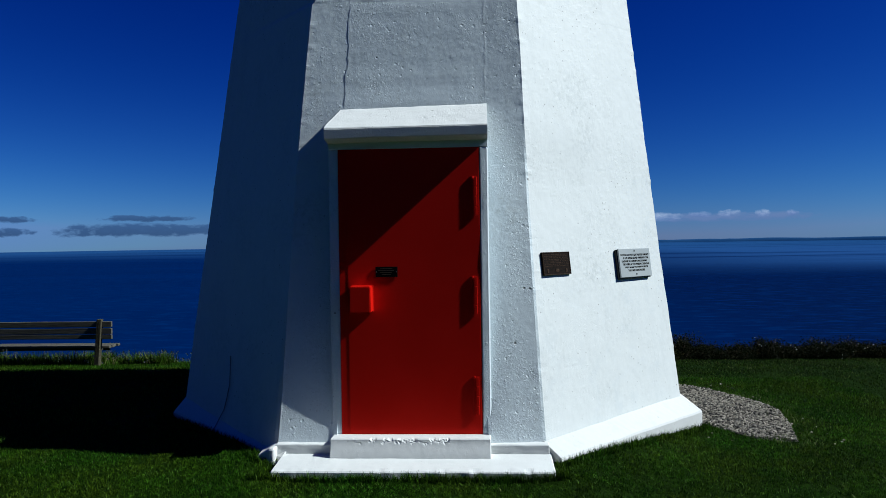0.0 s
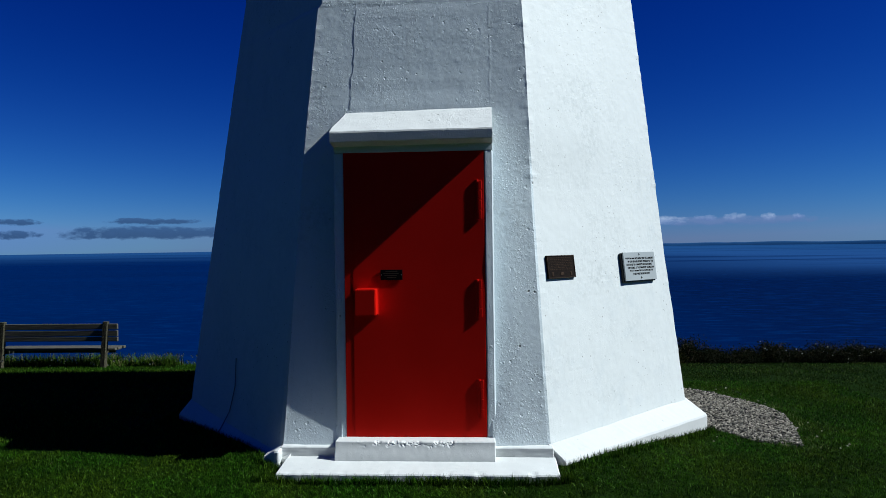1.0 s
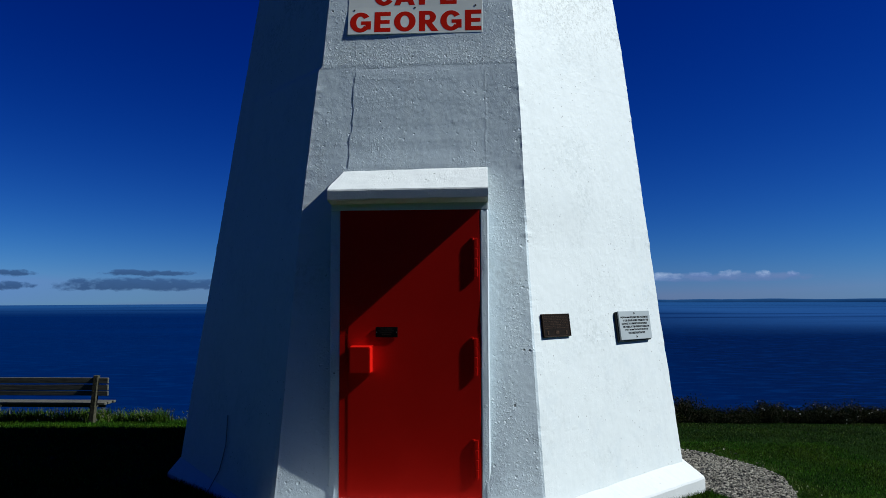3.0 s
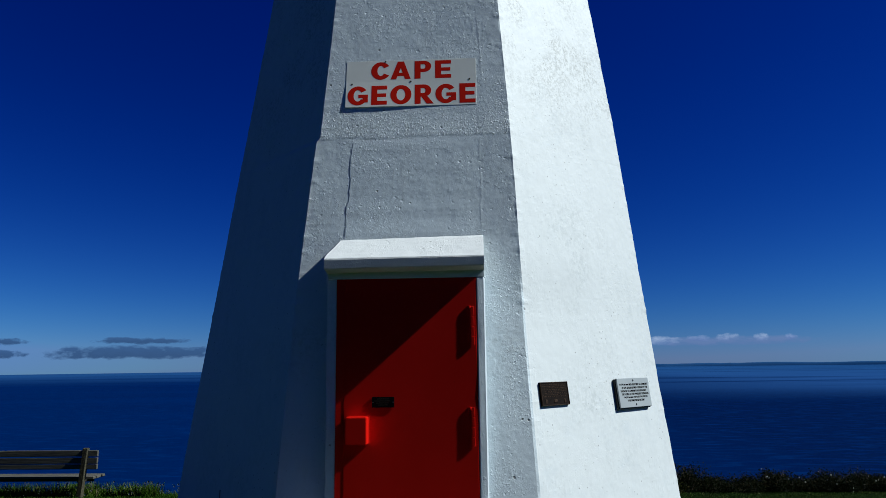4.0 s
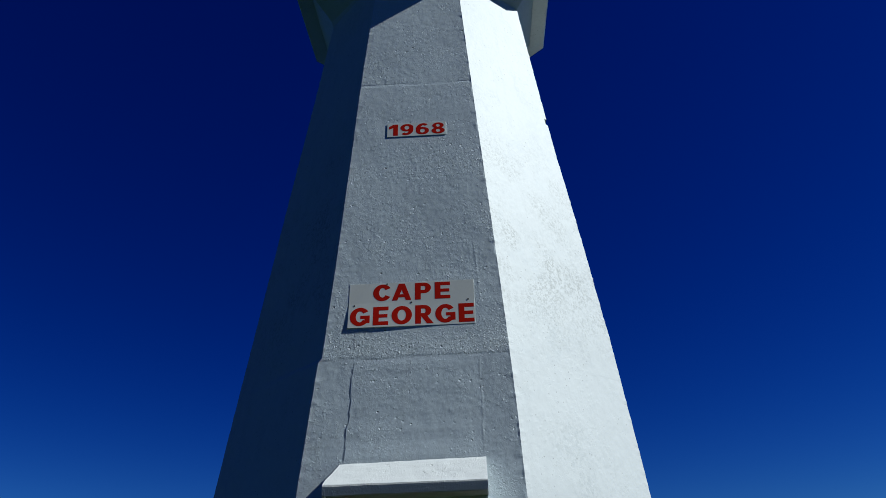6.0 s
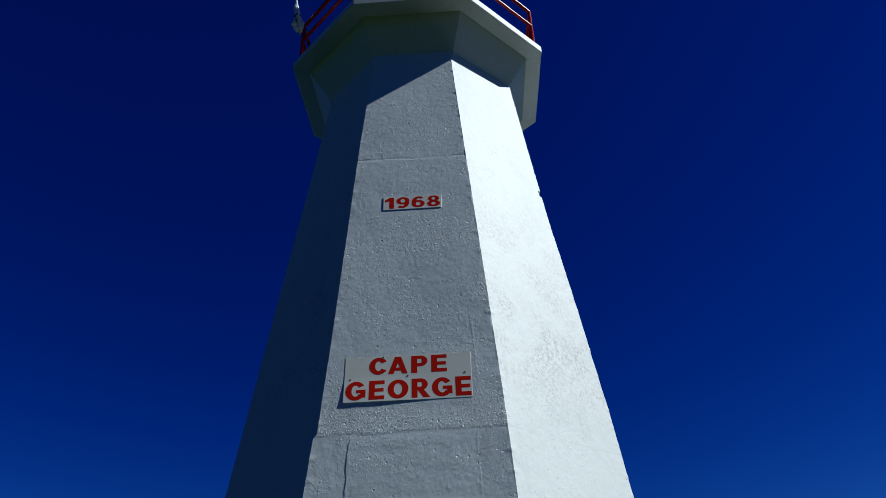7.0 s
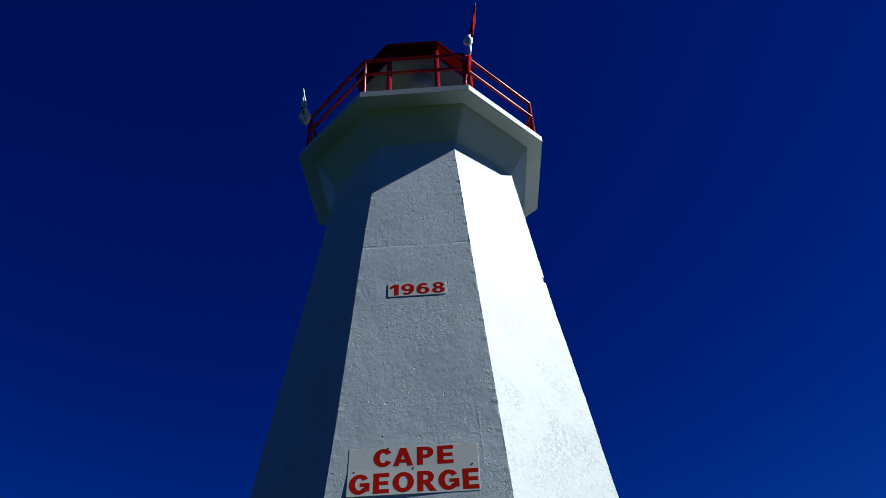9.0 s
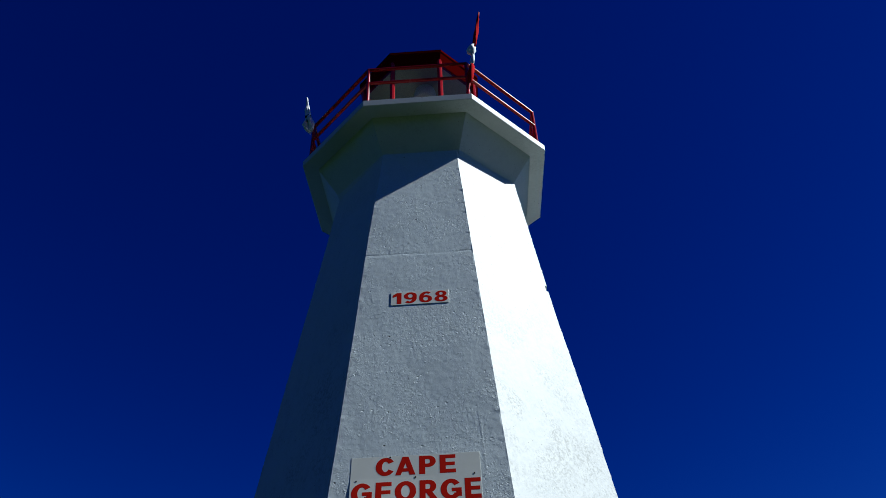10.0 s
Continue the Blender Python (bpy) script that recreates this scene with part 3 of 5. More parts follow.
def build_shaft(tower):
    zs = list(np.arange(0.0, 8.72, 0.017))
    counts = {5: 100, 6: 96, 4: 40}
    cols = {f: [k / counts.get(f, 4) for k in range(counts.get(f, 4))] for f in range(8)}
    # closer columns where the edges of the old shuttering show
    cols[5] = sorted(set(cols[5]) | set(np.arange(0.165, 0.225, 0.0026)) | set(np.arange(0.815, 0.885, 0.0032)))
    ring = [(f, k) for f in (5, 6, 7, 0, 1, 2, 3, 4) for k in cols[f]]
    verts = []
    for z in zs:
        c = shaft_corners(z)
        for f, k in ring:
            p0 = c[f].lerp(c[(f + 1) % 8], k)
            ang = radians(45 * (f + 1)) if k > 0 else radians(45 * (f + 1) - 22.5)
            n = Vector((math.cos(ang), math.sin(ang), BATTER)).normalized()
            q = p0 + n * shaft_relief(p0, f)
            if f == 6:
                q += N_FRONT * (k - 1) * 0.039 * (1 - smooth_step(z, 2.1, 2.6))
            rim = min(k, 1 - k) * 1.2
            if rim < 0.05:   # knocked and lumpy arrises
                q += n * (1 - rim / 0.05) * (0.003 * noise.noise((z * 6, f * 1.0, 0.0)) + 0.006 * max(0.0, noise.noise((z * 17, 3.0, 0.0))))
            if 6.71 < z < 6.78 and ((f == 6 and k > 0.975) or (f == 7 and k == 0)):   # a knocked notch
                q += Vector((-0.030, 0.014, 0))
            if f == 5 and DOOR_X0 - 0.03 < q.x < DOOR_X1 + 0.03 and z < DOOR_Z1 + 0.03:
                q.y = max(q.y, -2.12)
            verts.append(q)
    w = len(ring)
    faces = [(j * w + i, j * w + (i + 1) % w, (j + 1) * w + (i + 1) % w, (j + 1) * w + i) for j in range(len(zs) - 1) for i in range(w)]
    me = bpy.data.meshes.new("shaft")
    me.from_pydata(verts, [], faces)
    me.materials.append(WHITE)
    me.materials.append(WHITE_SMOOTH)
    slots = np.array([0 if f == 5 else 1 for f, _ in ring], dtype=np.int32)
    me.polygons.foreach_set("material_index", np.tile(slots, len(zs) - 1))
    part("shaft", me, None, tower, "white painted battered concrete shaft, rough and patched")


def rough_block(bm, cuts, amount, scale=6.0, seed=0.0):
    """Subdivides a block and wears its faces and edges unevenly."""
    if cuts:
        bmesh.ops.subdivide_edges(bm, edges=bm.edges[:], cuts=cuts, use_grid_fill=True)
    bm.normal_update()
    moves = [v.normal * amount * (noise.noise(v.co * scale + Vector((seed, 0, 0))) + 0.5 * noise.noise(v.co * scale * 3.1)) for v in bm.verts]
    for v, d in zip(bm.verts, moves):
        v.co += d
    return bm


def build_foot(tower):
    """The flared plinth round the foot of the shaft, open at the doorstep."""
    rings = []
    for a, z in ((2.10, 0.32), (2.262, 0.27), (2.382, 0.168), (2.390, 0.152), (2.392, -0.35)):
        ring = [Vector(p) for p in octagon(a, z)]
        if z > 0.2:   # it starts where the leaning wall ends
            ring[4].x -= 0.03
            ring[6].x -= 0.05
            ring[7].x -= 0.06
        else:
            ring[7].x -= 0.012
        rings.append(ring)
    bm = bmesh.new()
    n = 24
    cols = []
    for k in (6, 7, 0, 1, 2, 3, 4):
        for i in range(n + (1 if k == 4 else 0)):
            f = i / n
            col = []
            for ri, r in enumerate(rings):
                p = r[k].lerp(r[(k + 1) % 8], f)
                if ri < 2:   # the top line climbs away from the doorstep
                    p.z += {6: -0.02 + 0.04 * f, 4: 0.02 - 0.05 * f}.get(k, 0.02)
                p = p + Vector((p.x, p.y, 0)).normalized() * 0.006 * noise.noise(p * 5)
                p.z += 0.006 * noise.noise(p * 4 + Vector((3, 3, 3))) if ri else 0
                col.append(bm.verts.new(p))
            cols.append(col)
    for a, b in zip(cols, cols[1:]):
        for i in range(len(rings) - 1):
            bm.faces.new((a[i], a[i + 1], b[i + 1], b[i]))
    for col in (cols[0], cols[-1]):
        bm.faces.new(col + [bm.verts.new((col[0].co.x, col[0].co.y, -0.35))])
    bmesh.ops.recalc_face_normals(bm, faces=bm.faces[:])
    part("plinth", bm, WHITE_FOOT, tower, "white painted flared concrete foot")


def build_doorway(tower):
    # surround: two jambs and a head, upright in the leaning wall
    for x0, x1, yf in ((-0.640, DOOR_X0, -2.2595), (DOOR_X1, 0.512, -2.2665)):
        bm = rough_block(box(x0, x1, yf, -1.95, 0.28, DOOR_Z1, 0.009 if x0 > 0 else 0.003), 9, 0.0022, 9)
        for v in bm.verts:   # the right jamb's face is turned outwards to catch more sun
            v.co.y += 0.005 * smooth_step(v.co.x, 0.452, 0.512) if x0 > 0 and v.co.y < -2.2 else 0.0
        part("door_jamb", bm, WHITE, tower, "white painted rough concrete jamb")
    part("door_head", rough_block(box(-0.640, 0.510, -2.266, -1.92, DOOR_Z1, 2.425, 0.003), 6, 0.002, 7), WHITE, tower)
    # hood: a thick slab of cast concrete, its face rough and its arrises knocked
    prof = [(-1.88, 2.748), (-1.958, 2.708)] + [(-1.958 - 0.397 * i / 8, 2.708 - 0.200 * i / 8) for i in range(1, 9)] + [(-2.3615, 2.501), (-2.3647, 2.490)] + [(-2.3647 + 0.0027 * i / 14, 2.490 - 0.058 * i / 14) for i in range(1, 15)] + [(-2.356, 2.425), (-2.30, 2.413), (-2.26, 2.404), (-1.88, 2.400)]
    hood = prism(prof, -0.646, 0.510)
    bmesh.ops.subdivide_edges(hood, edges=[e for e in hood.edges if abs(e.verts[0].co.x - e.verts[1].co.x) > 0.5], cuts=290)
    for v in hood.verts:
        back = smooth_step(v.co.y, -2.34, -1.96)
        v.co.x += 0.040 * back if v.co.x < -0.6 else 0.0
        v.co.z += (0.002 + 0.016 * back) * smooth_step(v.co.x, -0.65, 0.51) if v.co.y > -2.358 and v.co.z > 2.46 else 0.006 * smooth_step(v.co.x, -0.65, 0.51)
        face = smooth_step(-v.co.y, 2.31, 2.35)
        speck = face * smooth_step(v.co.z, 2.430, 2.438) * (1 - smooth_step(v.co.z, 2.486, 2.494))
        v.co += Vector((0, 0.0018 * (1 - face) * noise.noise(v.co * 14) + 0.0003 * speck * noise.noise(v.co * 97), 0.004 * noise.noise(v.co * 8 + Vector((5, 0, 0)))))
    part("hood", hood, WHITE_HOOD, tower, "white sloping concrete hood over the door")
    # the door
    door = part("door", box(DOOR_X0 + 0.001, DOOR_X1 - 0.001, DOOR_Y + 0.004, DOOR_Y + 0.05, DOOR_Z0 + 0.002, DOOR_Z1 - 0.001), RED, tower, "closed red painted steel door with strap hinges")
    part("leaf", box(DOOR_X0 + 0.062, DOOR_X1 - 0.005, DOOR_Y + 0.0025, DOOR_Y + 0.03, DOOR_Z0 + 0.014, DOOR_Z1 - 0.012, 0.0015), RED, door)
    for z0, z1, x0 in ((1.865, 2.150, 0.385), (1.162, 1.435, 0.379), (0.440, 0.719, 0.383)):
        bar = rod((0, 0, z0), (0, 0, z1), 0.013, 16)
        for v in bar.verts:
            v.co = Vector((v.co.x + x0 + 0.010, v.co.y * 0.65 + DOOR_Y + 0.005, v.co.z))
        hinge = part("hinge", bar, RED, door, "red painted long hinge", smooth=False)
        add_k = bmesh.new()
        for s in range(4):
            zz = z0 + (z1 - z0) * (s + 0.5) / 4
            add(add_k, box(x0 + 0.024, x0 + 0.044, DOOR_Y - 0.005, DOOR_Y + 0.001, zz - 0.031, zz + 0.031, 0.002))
        part("knuckle", add_k, RED, hinge)
    lock = part("lock_cover", box(-0.480, -0.330, DOOR_Y - 0.115, DOOR_Y + 0.001, 1.190, 1.378, 0.006, 2), RED, door, "red painted square steel lock cover")
    part("rim", box(-0.484, -0.326, DOOR_Y - 0.010, DOOR_Y + 0.001, 1.186, 1.382, 0.002), RED, lock)
    plate = part("name_plate", box(-0.308, -0.148, DOOR_Y - 0.002, DOOR_Y + 0.001, 1.438, 1.512, 0.0008), PLATE, door, "small black engraved plate")
    for i, (a, b) in enumerate(((0.22, 0.80), (0.10, 0.86), (0.18, 0.78), (0.28, 0.74))):
        z = 1.498 - 0.014 * i
        part("text_line", box(-0.305 + 0.15 * a, -0.305 + 0.15 * b, DOOR_Y - 0.0026, DOOR_Y - 0.0015, z - 0.0016, z + 0.0016), BRONZE_PALE, plate)
    for sx in (-0.300, -0.156):
        part("screw", rod((sx, DOOR_Y - 0.004, 1.475), (sx, DOOR_Y - 0.001, 1.475), 0.004, 8), STEEL, plate)


def build_steps():
    step = box(-0.632, 0.505, -2.385, -2.10, 0.165, 0.302, 0.006)
    bmesh.ops.subdivide_edges(step, edges=[e for e in step.edges if abs(e.verts[0].co.x - e.verts[1].co.x) > 0.5], cuts=240)
    bmesh.ops.subdivide_edges(step, edges=[e for e in step.edges if e.calc_length() > 0.09 and abs(e.verts[0].co.x - e.verts[1].co.x) < 0.01], cuts=16)
    rough_block(step, 0, 0.0014, 9)
    for v in step.verts:   # broken nosing: spalled patches along the upper edge
        if v.co.z > 0.215 and v.co.y < -2.36:
            patch = smooth_step(noise.noise((v.co.x * 4.5, 4.0, 0.0)) + 0.45 * noise.noise((v.co.x * 19, 7.0, v.co.z * 25)), -0.10, 0.12)
            patch *= smooth_step(v.co.x, -0.50, -0.42) * (1 - smooth_step(v.co.x, 0.22, 0.32))
            deep = patch * smooth_step(v.co.z + 0.020 * noise.noise((v.co.x * 15, 2.0, 3.0)) + 0.014 * noise.noise((v.co.x * 50, 2.0, v.co.z * 20)), 0.262, 0.290)
            v.co.y += deep * (0.006 + 0.012 * noise.noise((v.co.x * 70, 1.0, v.co.z * 80)))
            v.co.z -= deep * (0.005 + 0.008 * noise.noise((v.co.x * 46, 5.0, 0.0))) if v.co.z > 0.285 else 0.0
    for v in step.verts:   # the riser leans back a little
        v.co.y -= 0.032 * smooth_step(-v.co.z, -0.302, -0.165) * (v.co.y < -2.3)
    ob = part("door_step", step, WHITE_WORN)
    tagged(ob, "white painted concrete doorstep with a chipped nosing", "step", kind="thing")
    slab = box(-0.99, 0.928, -2.645, -2.20, -0.25, 0.172, 0.008)
    bmesh.ops.subdivide_edges(slab, edges=[e for e in slab.edges if abs(e.verts[0].co.x - e.verts[1].co.x) > 0.5], cuts=140)
    bmesh.ops.subdivide_edges(slab, edges=[e for e in slab.edges if e.calc_length() > 0.3 and abs(e.verts[0].co.x - e.verts[1].co.x) < 0.01], cuts=14)
    rough_block(slab, 0, 0.0018, 7)
    for v in slab.verts:
        if v.co.z > 0.1:
            v.co.z += 0.02 * (v.co.y + 2.42) / 0.25
            if v.co.y < -2.6:
                v.co.y += 0.006 * noise.noise((v.co.x * 9, 1, 0))
                v.co.z -= 0.010 * max(0.0, noise.noise((v.co.x * 14, 9, 0)))
    tagged(part("concrete_slab", slab, WHITE_WORN), "white painted concrete landing slab set in the grass", "slab", kind="thing")
    curb = rough_block(box(-1.045, 0.915, -2.330, -2.15, 0.05, 0.246, 0.006), 24, 0.005, 15)
    lump = rough_block(box(-1.17, -1.03, -2.41, -2.16, -0.1, 0.236, 0.01), 8, 0.004, 12)
    for v in lump.verts:   # a low wedge that runs the curb out to the plinth
        v.co.z -= 0.055 * smooth_step(-v.co.x, 1.05, 1.17) * (v.co.z > 0.1)
        v.co.y += 0.06 * smooth_step(-v.co.x, 1.05, 1.17) * (v.co.y < -2.3)
    add(curb, lump)
    tagged(part("concrete_curb", curb, WHITE_WORN), "white painted concrete curb under the door wall", "curb", kind="thing")


def build_gallery(tower):
    part("corbel", loft([octagon(1.185, 8.52), octagon(1.205, 8.60), octagon(1.478, 9.000), octagon(1.478, 9.03)]), WHITE_SMOOTH, tower, "white flared concrete corbel")
    part("gallery_deck", loft([octagon(1.680, 9.010), octagon(1.688, 9.017), octagon(1.688, 9.115), octagon(1.680, 9.122)]), WHITE_SMOOTH, tower, "white octagonal concrete gallery deck")
    # unseen dark cover, added to cut light bounced off the white deck
    part("added_deck_cover", loft([octagon(1.55, 9.122), octagon(1.55, 9.127), octagon(0.88, 9.127), octagon(0.88, 9.122)], False), DECK, tower, "added dark cover on the unseen deck top")
    corner = [Vector(p) for p in octagon(1.60, 9.12)]
    rail = part("railing", loft([octagon(1.612, 9.120), octagon(1.612, 9.130), octagon(1.588, 9.130), octagon(1.588, 9.120)], False), RED_RAIL, tower, "red painted steel gallery railing")
    for k in range(8):
        p, q = corner[k], corner[(k + 1) % 8]
        out = Vector((p.x, p.y, 0)).normalized()
        post = part("post", rod(p, p + Vector((0, 0, 0.755)), 0.024, 10), RED_RAIL, rail)
        side = out.cross(Vector((0, 0, 1)))
        fin = bmesh.new()
        vs = [fin.verts.new(p + d) for s in (-0.004, 0.004) for d in (side * s + out * 0.02, side * s - out * 0.11, side * s - out * 0.02 + Vector((0, 0, 0.42)), side * s + out * 0.02 + Vector((0, 0, 0.42)))]
        fin.faces.new(vs[:4])
        fin.faces.new(vs[:3:-1])
        for i in range(4):
            fin.faces.new((vs[i], vs[4 + i], vs[4 + (i + 1) % 4], vs[(i + 1) % 4]))
        bmesh.ops.recalc_face_normals(fin, faces=fin.faces[:])
        part("stay", fin, RED_RAIL, post)
        for h, r in ((0.745, 0.025), (0.455, 0.023)):
            part("rail", rod(p + Vector((0, 0, h)), q + Vector((0, 0, h)), r, 10), RED_RAIL, rail)


LX = -0.07


def build_lantern(tower):
    lantern = part("lantern", loft([octagon(0.87, 9.12, LX), octagon(0.87, 9.72, LX), octagon(0.84, 9.72, LX), octagon(0.84, 9.12, LX)], False), RED_RAIL, tower, "red octagonal lantern room with glass panes")
    lo, hi = [Vector(p) for p in octagon(0.865, 9.70, LX)], [Vector(p) for p in octagon(0.865, 11.02, LX)]
    for k in range(8):
        part("mullion", rod(lo[k], hi[k], 0.038, 8), RED_RAIL, lantern)
        a, b = lo[k], lo[(k + 1) % 8]
        c, d = hi[k], hi[(k + 1) % 8]
        n = Vector((math.cos(radians(45 * (k + 1))), math.sin(radians(45 * (k + 1))), 0))
        bm = bmesh.new()
        vs = [bm.verts.new(p + n * s) for s in (-0.004, 0.004) for p in (a, b, d, c)]
        bm.faces.new(vs[:4])
        bm.faces.new(vs[:3:-1])
        for i in range(4):
            bm.faces.new((vs[i], vs[4 + i], vs[4 + (i + 1) % 4], vs[(i + 1) % 4]))
        bmesh.ops.recalc_face_normals(bm, faces=bm.faces[:])
        pane = part("pane", bm, GLASS, lantern, "lantern glass pane")
        pane.visible_shadow = False
        part("sill_bar", rod(a, b, 0.028, 8), RED_RAIL, lantern)
    part("head_band", loft([octagon(0.83, 10.90, LX), octagon(0.875, 10.90, LX), octagon(0.940, 11.10, LX), octagon(0.83, 11.10, LX)], False), RED_ROOF_SHADE, lantern)
    part("ceiling_board", loft([octagon(0.84, 11.04, LX), octagon(0.84, 11.07, LX)]), CEIL, lantern)
    part("roof", loft([octagon(0.94, 11.09, LX), octagon(0.95, 11.10, LX), octagon(0.95, 11.15, LX), octagon(0.30, 11.50, LX), octagon(0.02, 11.56, LX)]), RED_ROOF_SHADE, lantern, "red low lantern roof, darkened to stand for shade")
    part("floor_plate", loft([octagon(0.84, 9.16, LX), octagon(0.84, 9.19, LX)]), CEIL, lantern)
    # unseen lining, added to bounce sunlight up to the lantern ceiling
    part("lining", loft([octagon(0.836, 9.19, LX), octagon(0.836, 9.70, LX), octagon(0.832, 9.70, LX), octagon(0.832, 9.19, LX)], False), CEIL, lantern, "added unseen inner lining that bounces light")
    # the beacon on its stand
    bx, by = 0.03, -0.40
    beacon = thing("beacon", "pale round glass beacon on a pedestal in the lantern", "lamp", pose(bx, by, 9.19))
    part("pedestal", rod((0, 0, 0), (0, 0, 1.40), 0.10, 16), STEEL, beacon)
    prof = ((0.12, 1.42), (0.16, 1.45), (0.17, 1.58), (0.155, 1.65), (0.11, 1.705), (0.04, 1.73))
    bm = loft([[(r * math.cos(2 * math.pi * i / 24), r * math.sin(2 * math.pi * i / 24), z) for i in range(24)] for r, z in prof])
    part("lens", bm, LENS, beacon, smooth=True)


def build_wall_line(tower):
    # a thin grey rod that follows a line down the left wall
    pts = [Vector(p) + N_LEFT * 0.008 for p in ((-1.634, -1.550, 0.762), (-1.630, -1.597, 0.536), (-1.659, -1.590, 0.417), (-1.689, -1.577, 0.320), (-1.759, -1.562, 0.199), (-1.80, -1.63, 0.10), (-1.82, -1.66, -0.08))]
    bm = bmesh.new()
    for a, b in zip(pts, pts[1:]):
        add(bm, rod(a, b, 0.0042, 6))
    part("wall_line", bm, LINE_GREY, tower, "thin grey line down the wall")


lighthouse = thing("lighthouse", "white octagonal concrete lighthouse with a red door and lantern", "lighthouse")
build_shaft(lighthouse)
build_foot(lighthouse)
build_doorway(lighthouse)
build_gallery(lighthouse)
build_lantern(lighthouse)
build_wall_line(lighthouse)
build_steps()


# ---- signs and plaques ----
def ring(cx, cy, rx, ry, sx, sy, a0=0, a1=360):
    """Flat pieces of an elliptic stroke between two angles."""
    n = max(6, int(abs(a1 - a0) / 12))
    pts = []
    for i in range(n + 1):
        w = radians(a0 + (a1 - a0) * i / n)
        c, d = math.cos(w), math.sin(w)
        pts.append(((cx + rx * c, cy + ry * d), (cx + (rx - sx) * c, cy + (ry - sy) * d)))
    return [[p[0], q[0], q[1], p[1]] for p, q in zip(pts, pts[1:])]


def slab_of(x0, x1, y0, y1):
    return [(x0, y0), (x1, y0), (x1, y1), (x0, y1)]


def glyph(ch):
    """Heavy, wide sans-serif capitals and figures, one unit high: (width, flat pieces)."""
    stem = slab_of(0, 0.27, 0, 1)
    bowl = ring(0.42, 0.685, 0.33, 0.315, 0.26, 0.19, -90, 90) + [slab_of(0.27, 0.42, 0.81, 1), slab_of(0.27, 0.42, 0.37, 0.56)]
    if ch == "C":
        return 0.85, ring(0.44, 0.5, 0.44, 0.5, 0.28, 0.21, 32, 328)
    if ch == "G":
        return 0.94, ring(0.47, 0.5, 0.47, 0.5, 0.28, 0.20, 34, 325) + [slab_of(0.50, 0.94, 0.38, 0.55), slab_of(0.70, 0.94, 0.14, 0.38)]
    if ch == "O":
        return 0.96, ring(0.48, 0.5, 0.48, 0.5, 0.28, 0.20)
    if ch == "A":
        return 0.90, [[(0, 0), (0.25, 0), (0.45, 0.64), (0.45, 1), (0.31, 1)], [(0.65, 0), (0.90, 0), (0.59, 1), (0.45, 1), (0.45, 0.64)], [(0.29, 0.18), (0.61, 0.18), (0.555, 0.36), (0.345, 0.36)]]
    if ch == "P":
        return 0.75, [stem] + bowl
    if ch == "R":
        return 0.86, [stem] + bowl + [[(0.30, 0.37), (0.57, 0.40), (0.86, 0), (0.55, 0)]]
    if ch == "E":
        return 0.72, [stem, slab_of(0.27, 0.72, 0, 0.20), slab_of(0.27, 0.68, 0.405, 0.59), slab_of(0.27, 0.72, 0.80, 1)]
    if ch == "1":
        return 0.52, [slab_of(0.25, 0.52, 0, 1), [(0, 0.58), (0.25, 0.70), (0.25, 1), (0, 0.80)]]
    if ch == "8":
        return 0.76, ring(0.38, 0.735, 0.33, 0.265, 0.22, 0.14) + ring(0.38, 0.28, 0.38, 0.28, 0.25, 0.15)
    six = ring(0.38, 0.33, 0.38, 0.33, 0.24, 0.16) + ring(0.42, 0.5, 0.42, 0.5, 0.26, 0.17, 50, 190)
    if ch == "6":
        return 0.76, six
    return 0.76, [[(0.76 - x, 1 - y) for x, y in piece] for piece in six]


def word(text, x0, x1, y0, y1, board, gap=0.09, lift=0.002, bow=None):
    """Raised letters that fill a field of the board."""
    made = [glyph(ch) for ch in text]
    kern = {ch: 0.25 if ch == "C" else 0.6 if ch == "R" else 1.1 for ch in text}
    sx = (x1 - x0) / (sum(w for w, _ in made) + gap * sum(kern[ch] for ch in text[:-1]))
    sy, x = y1 - y0, x0
    for ch, (w, pieces) in zip(text, made):
        bm = bmesh.new()
        for i, piece in enumerate(pieces):
            top = 0.0006 + 0.00003 * (i % 5)
            pts = [(px * sx, py * sy) for px, py in piece]
            raise_by = [bow(x + px, y0 + py) if bow is not None else 0.0 for px, py in pts]
            up = [bm.verts.new((px, py, top + r)) for (px, py), r in zip(pts, raise_by)]
            low = [bm.verts.new((px, py, r - 0.0008)) for (px, py), r in zip(pts, raise_by)]
            bm.faces.new(up)
            for k in range(len(up)):
                bm.faces.new((up[k], low[k], low[(k + 1) % len(up)], up[(k + 1) % len(up)]))
        bmesh.ops.recalc_face_normals(bm, faces=bm.faces[:])
        part("letter", bm, LETTER, board, at=Matrix.Translation((x, y0, lift)))
        x += (w + gap * kern[ch]) * sx


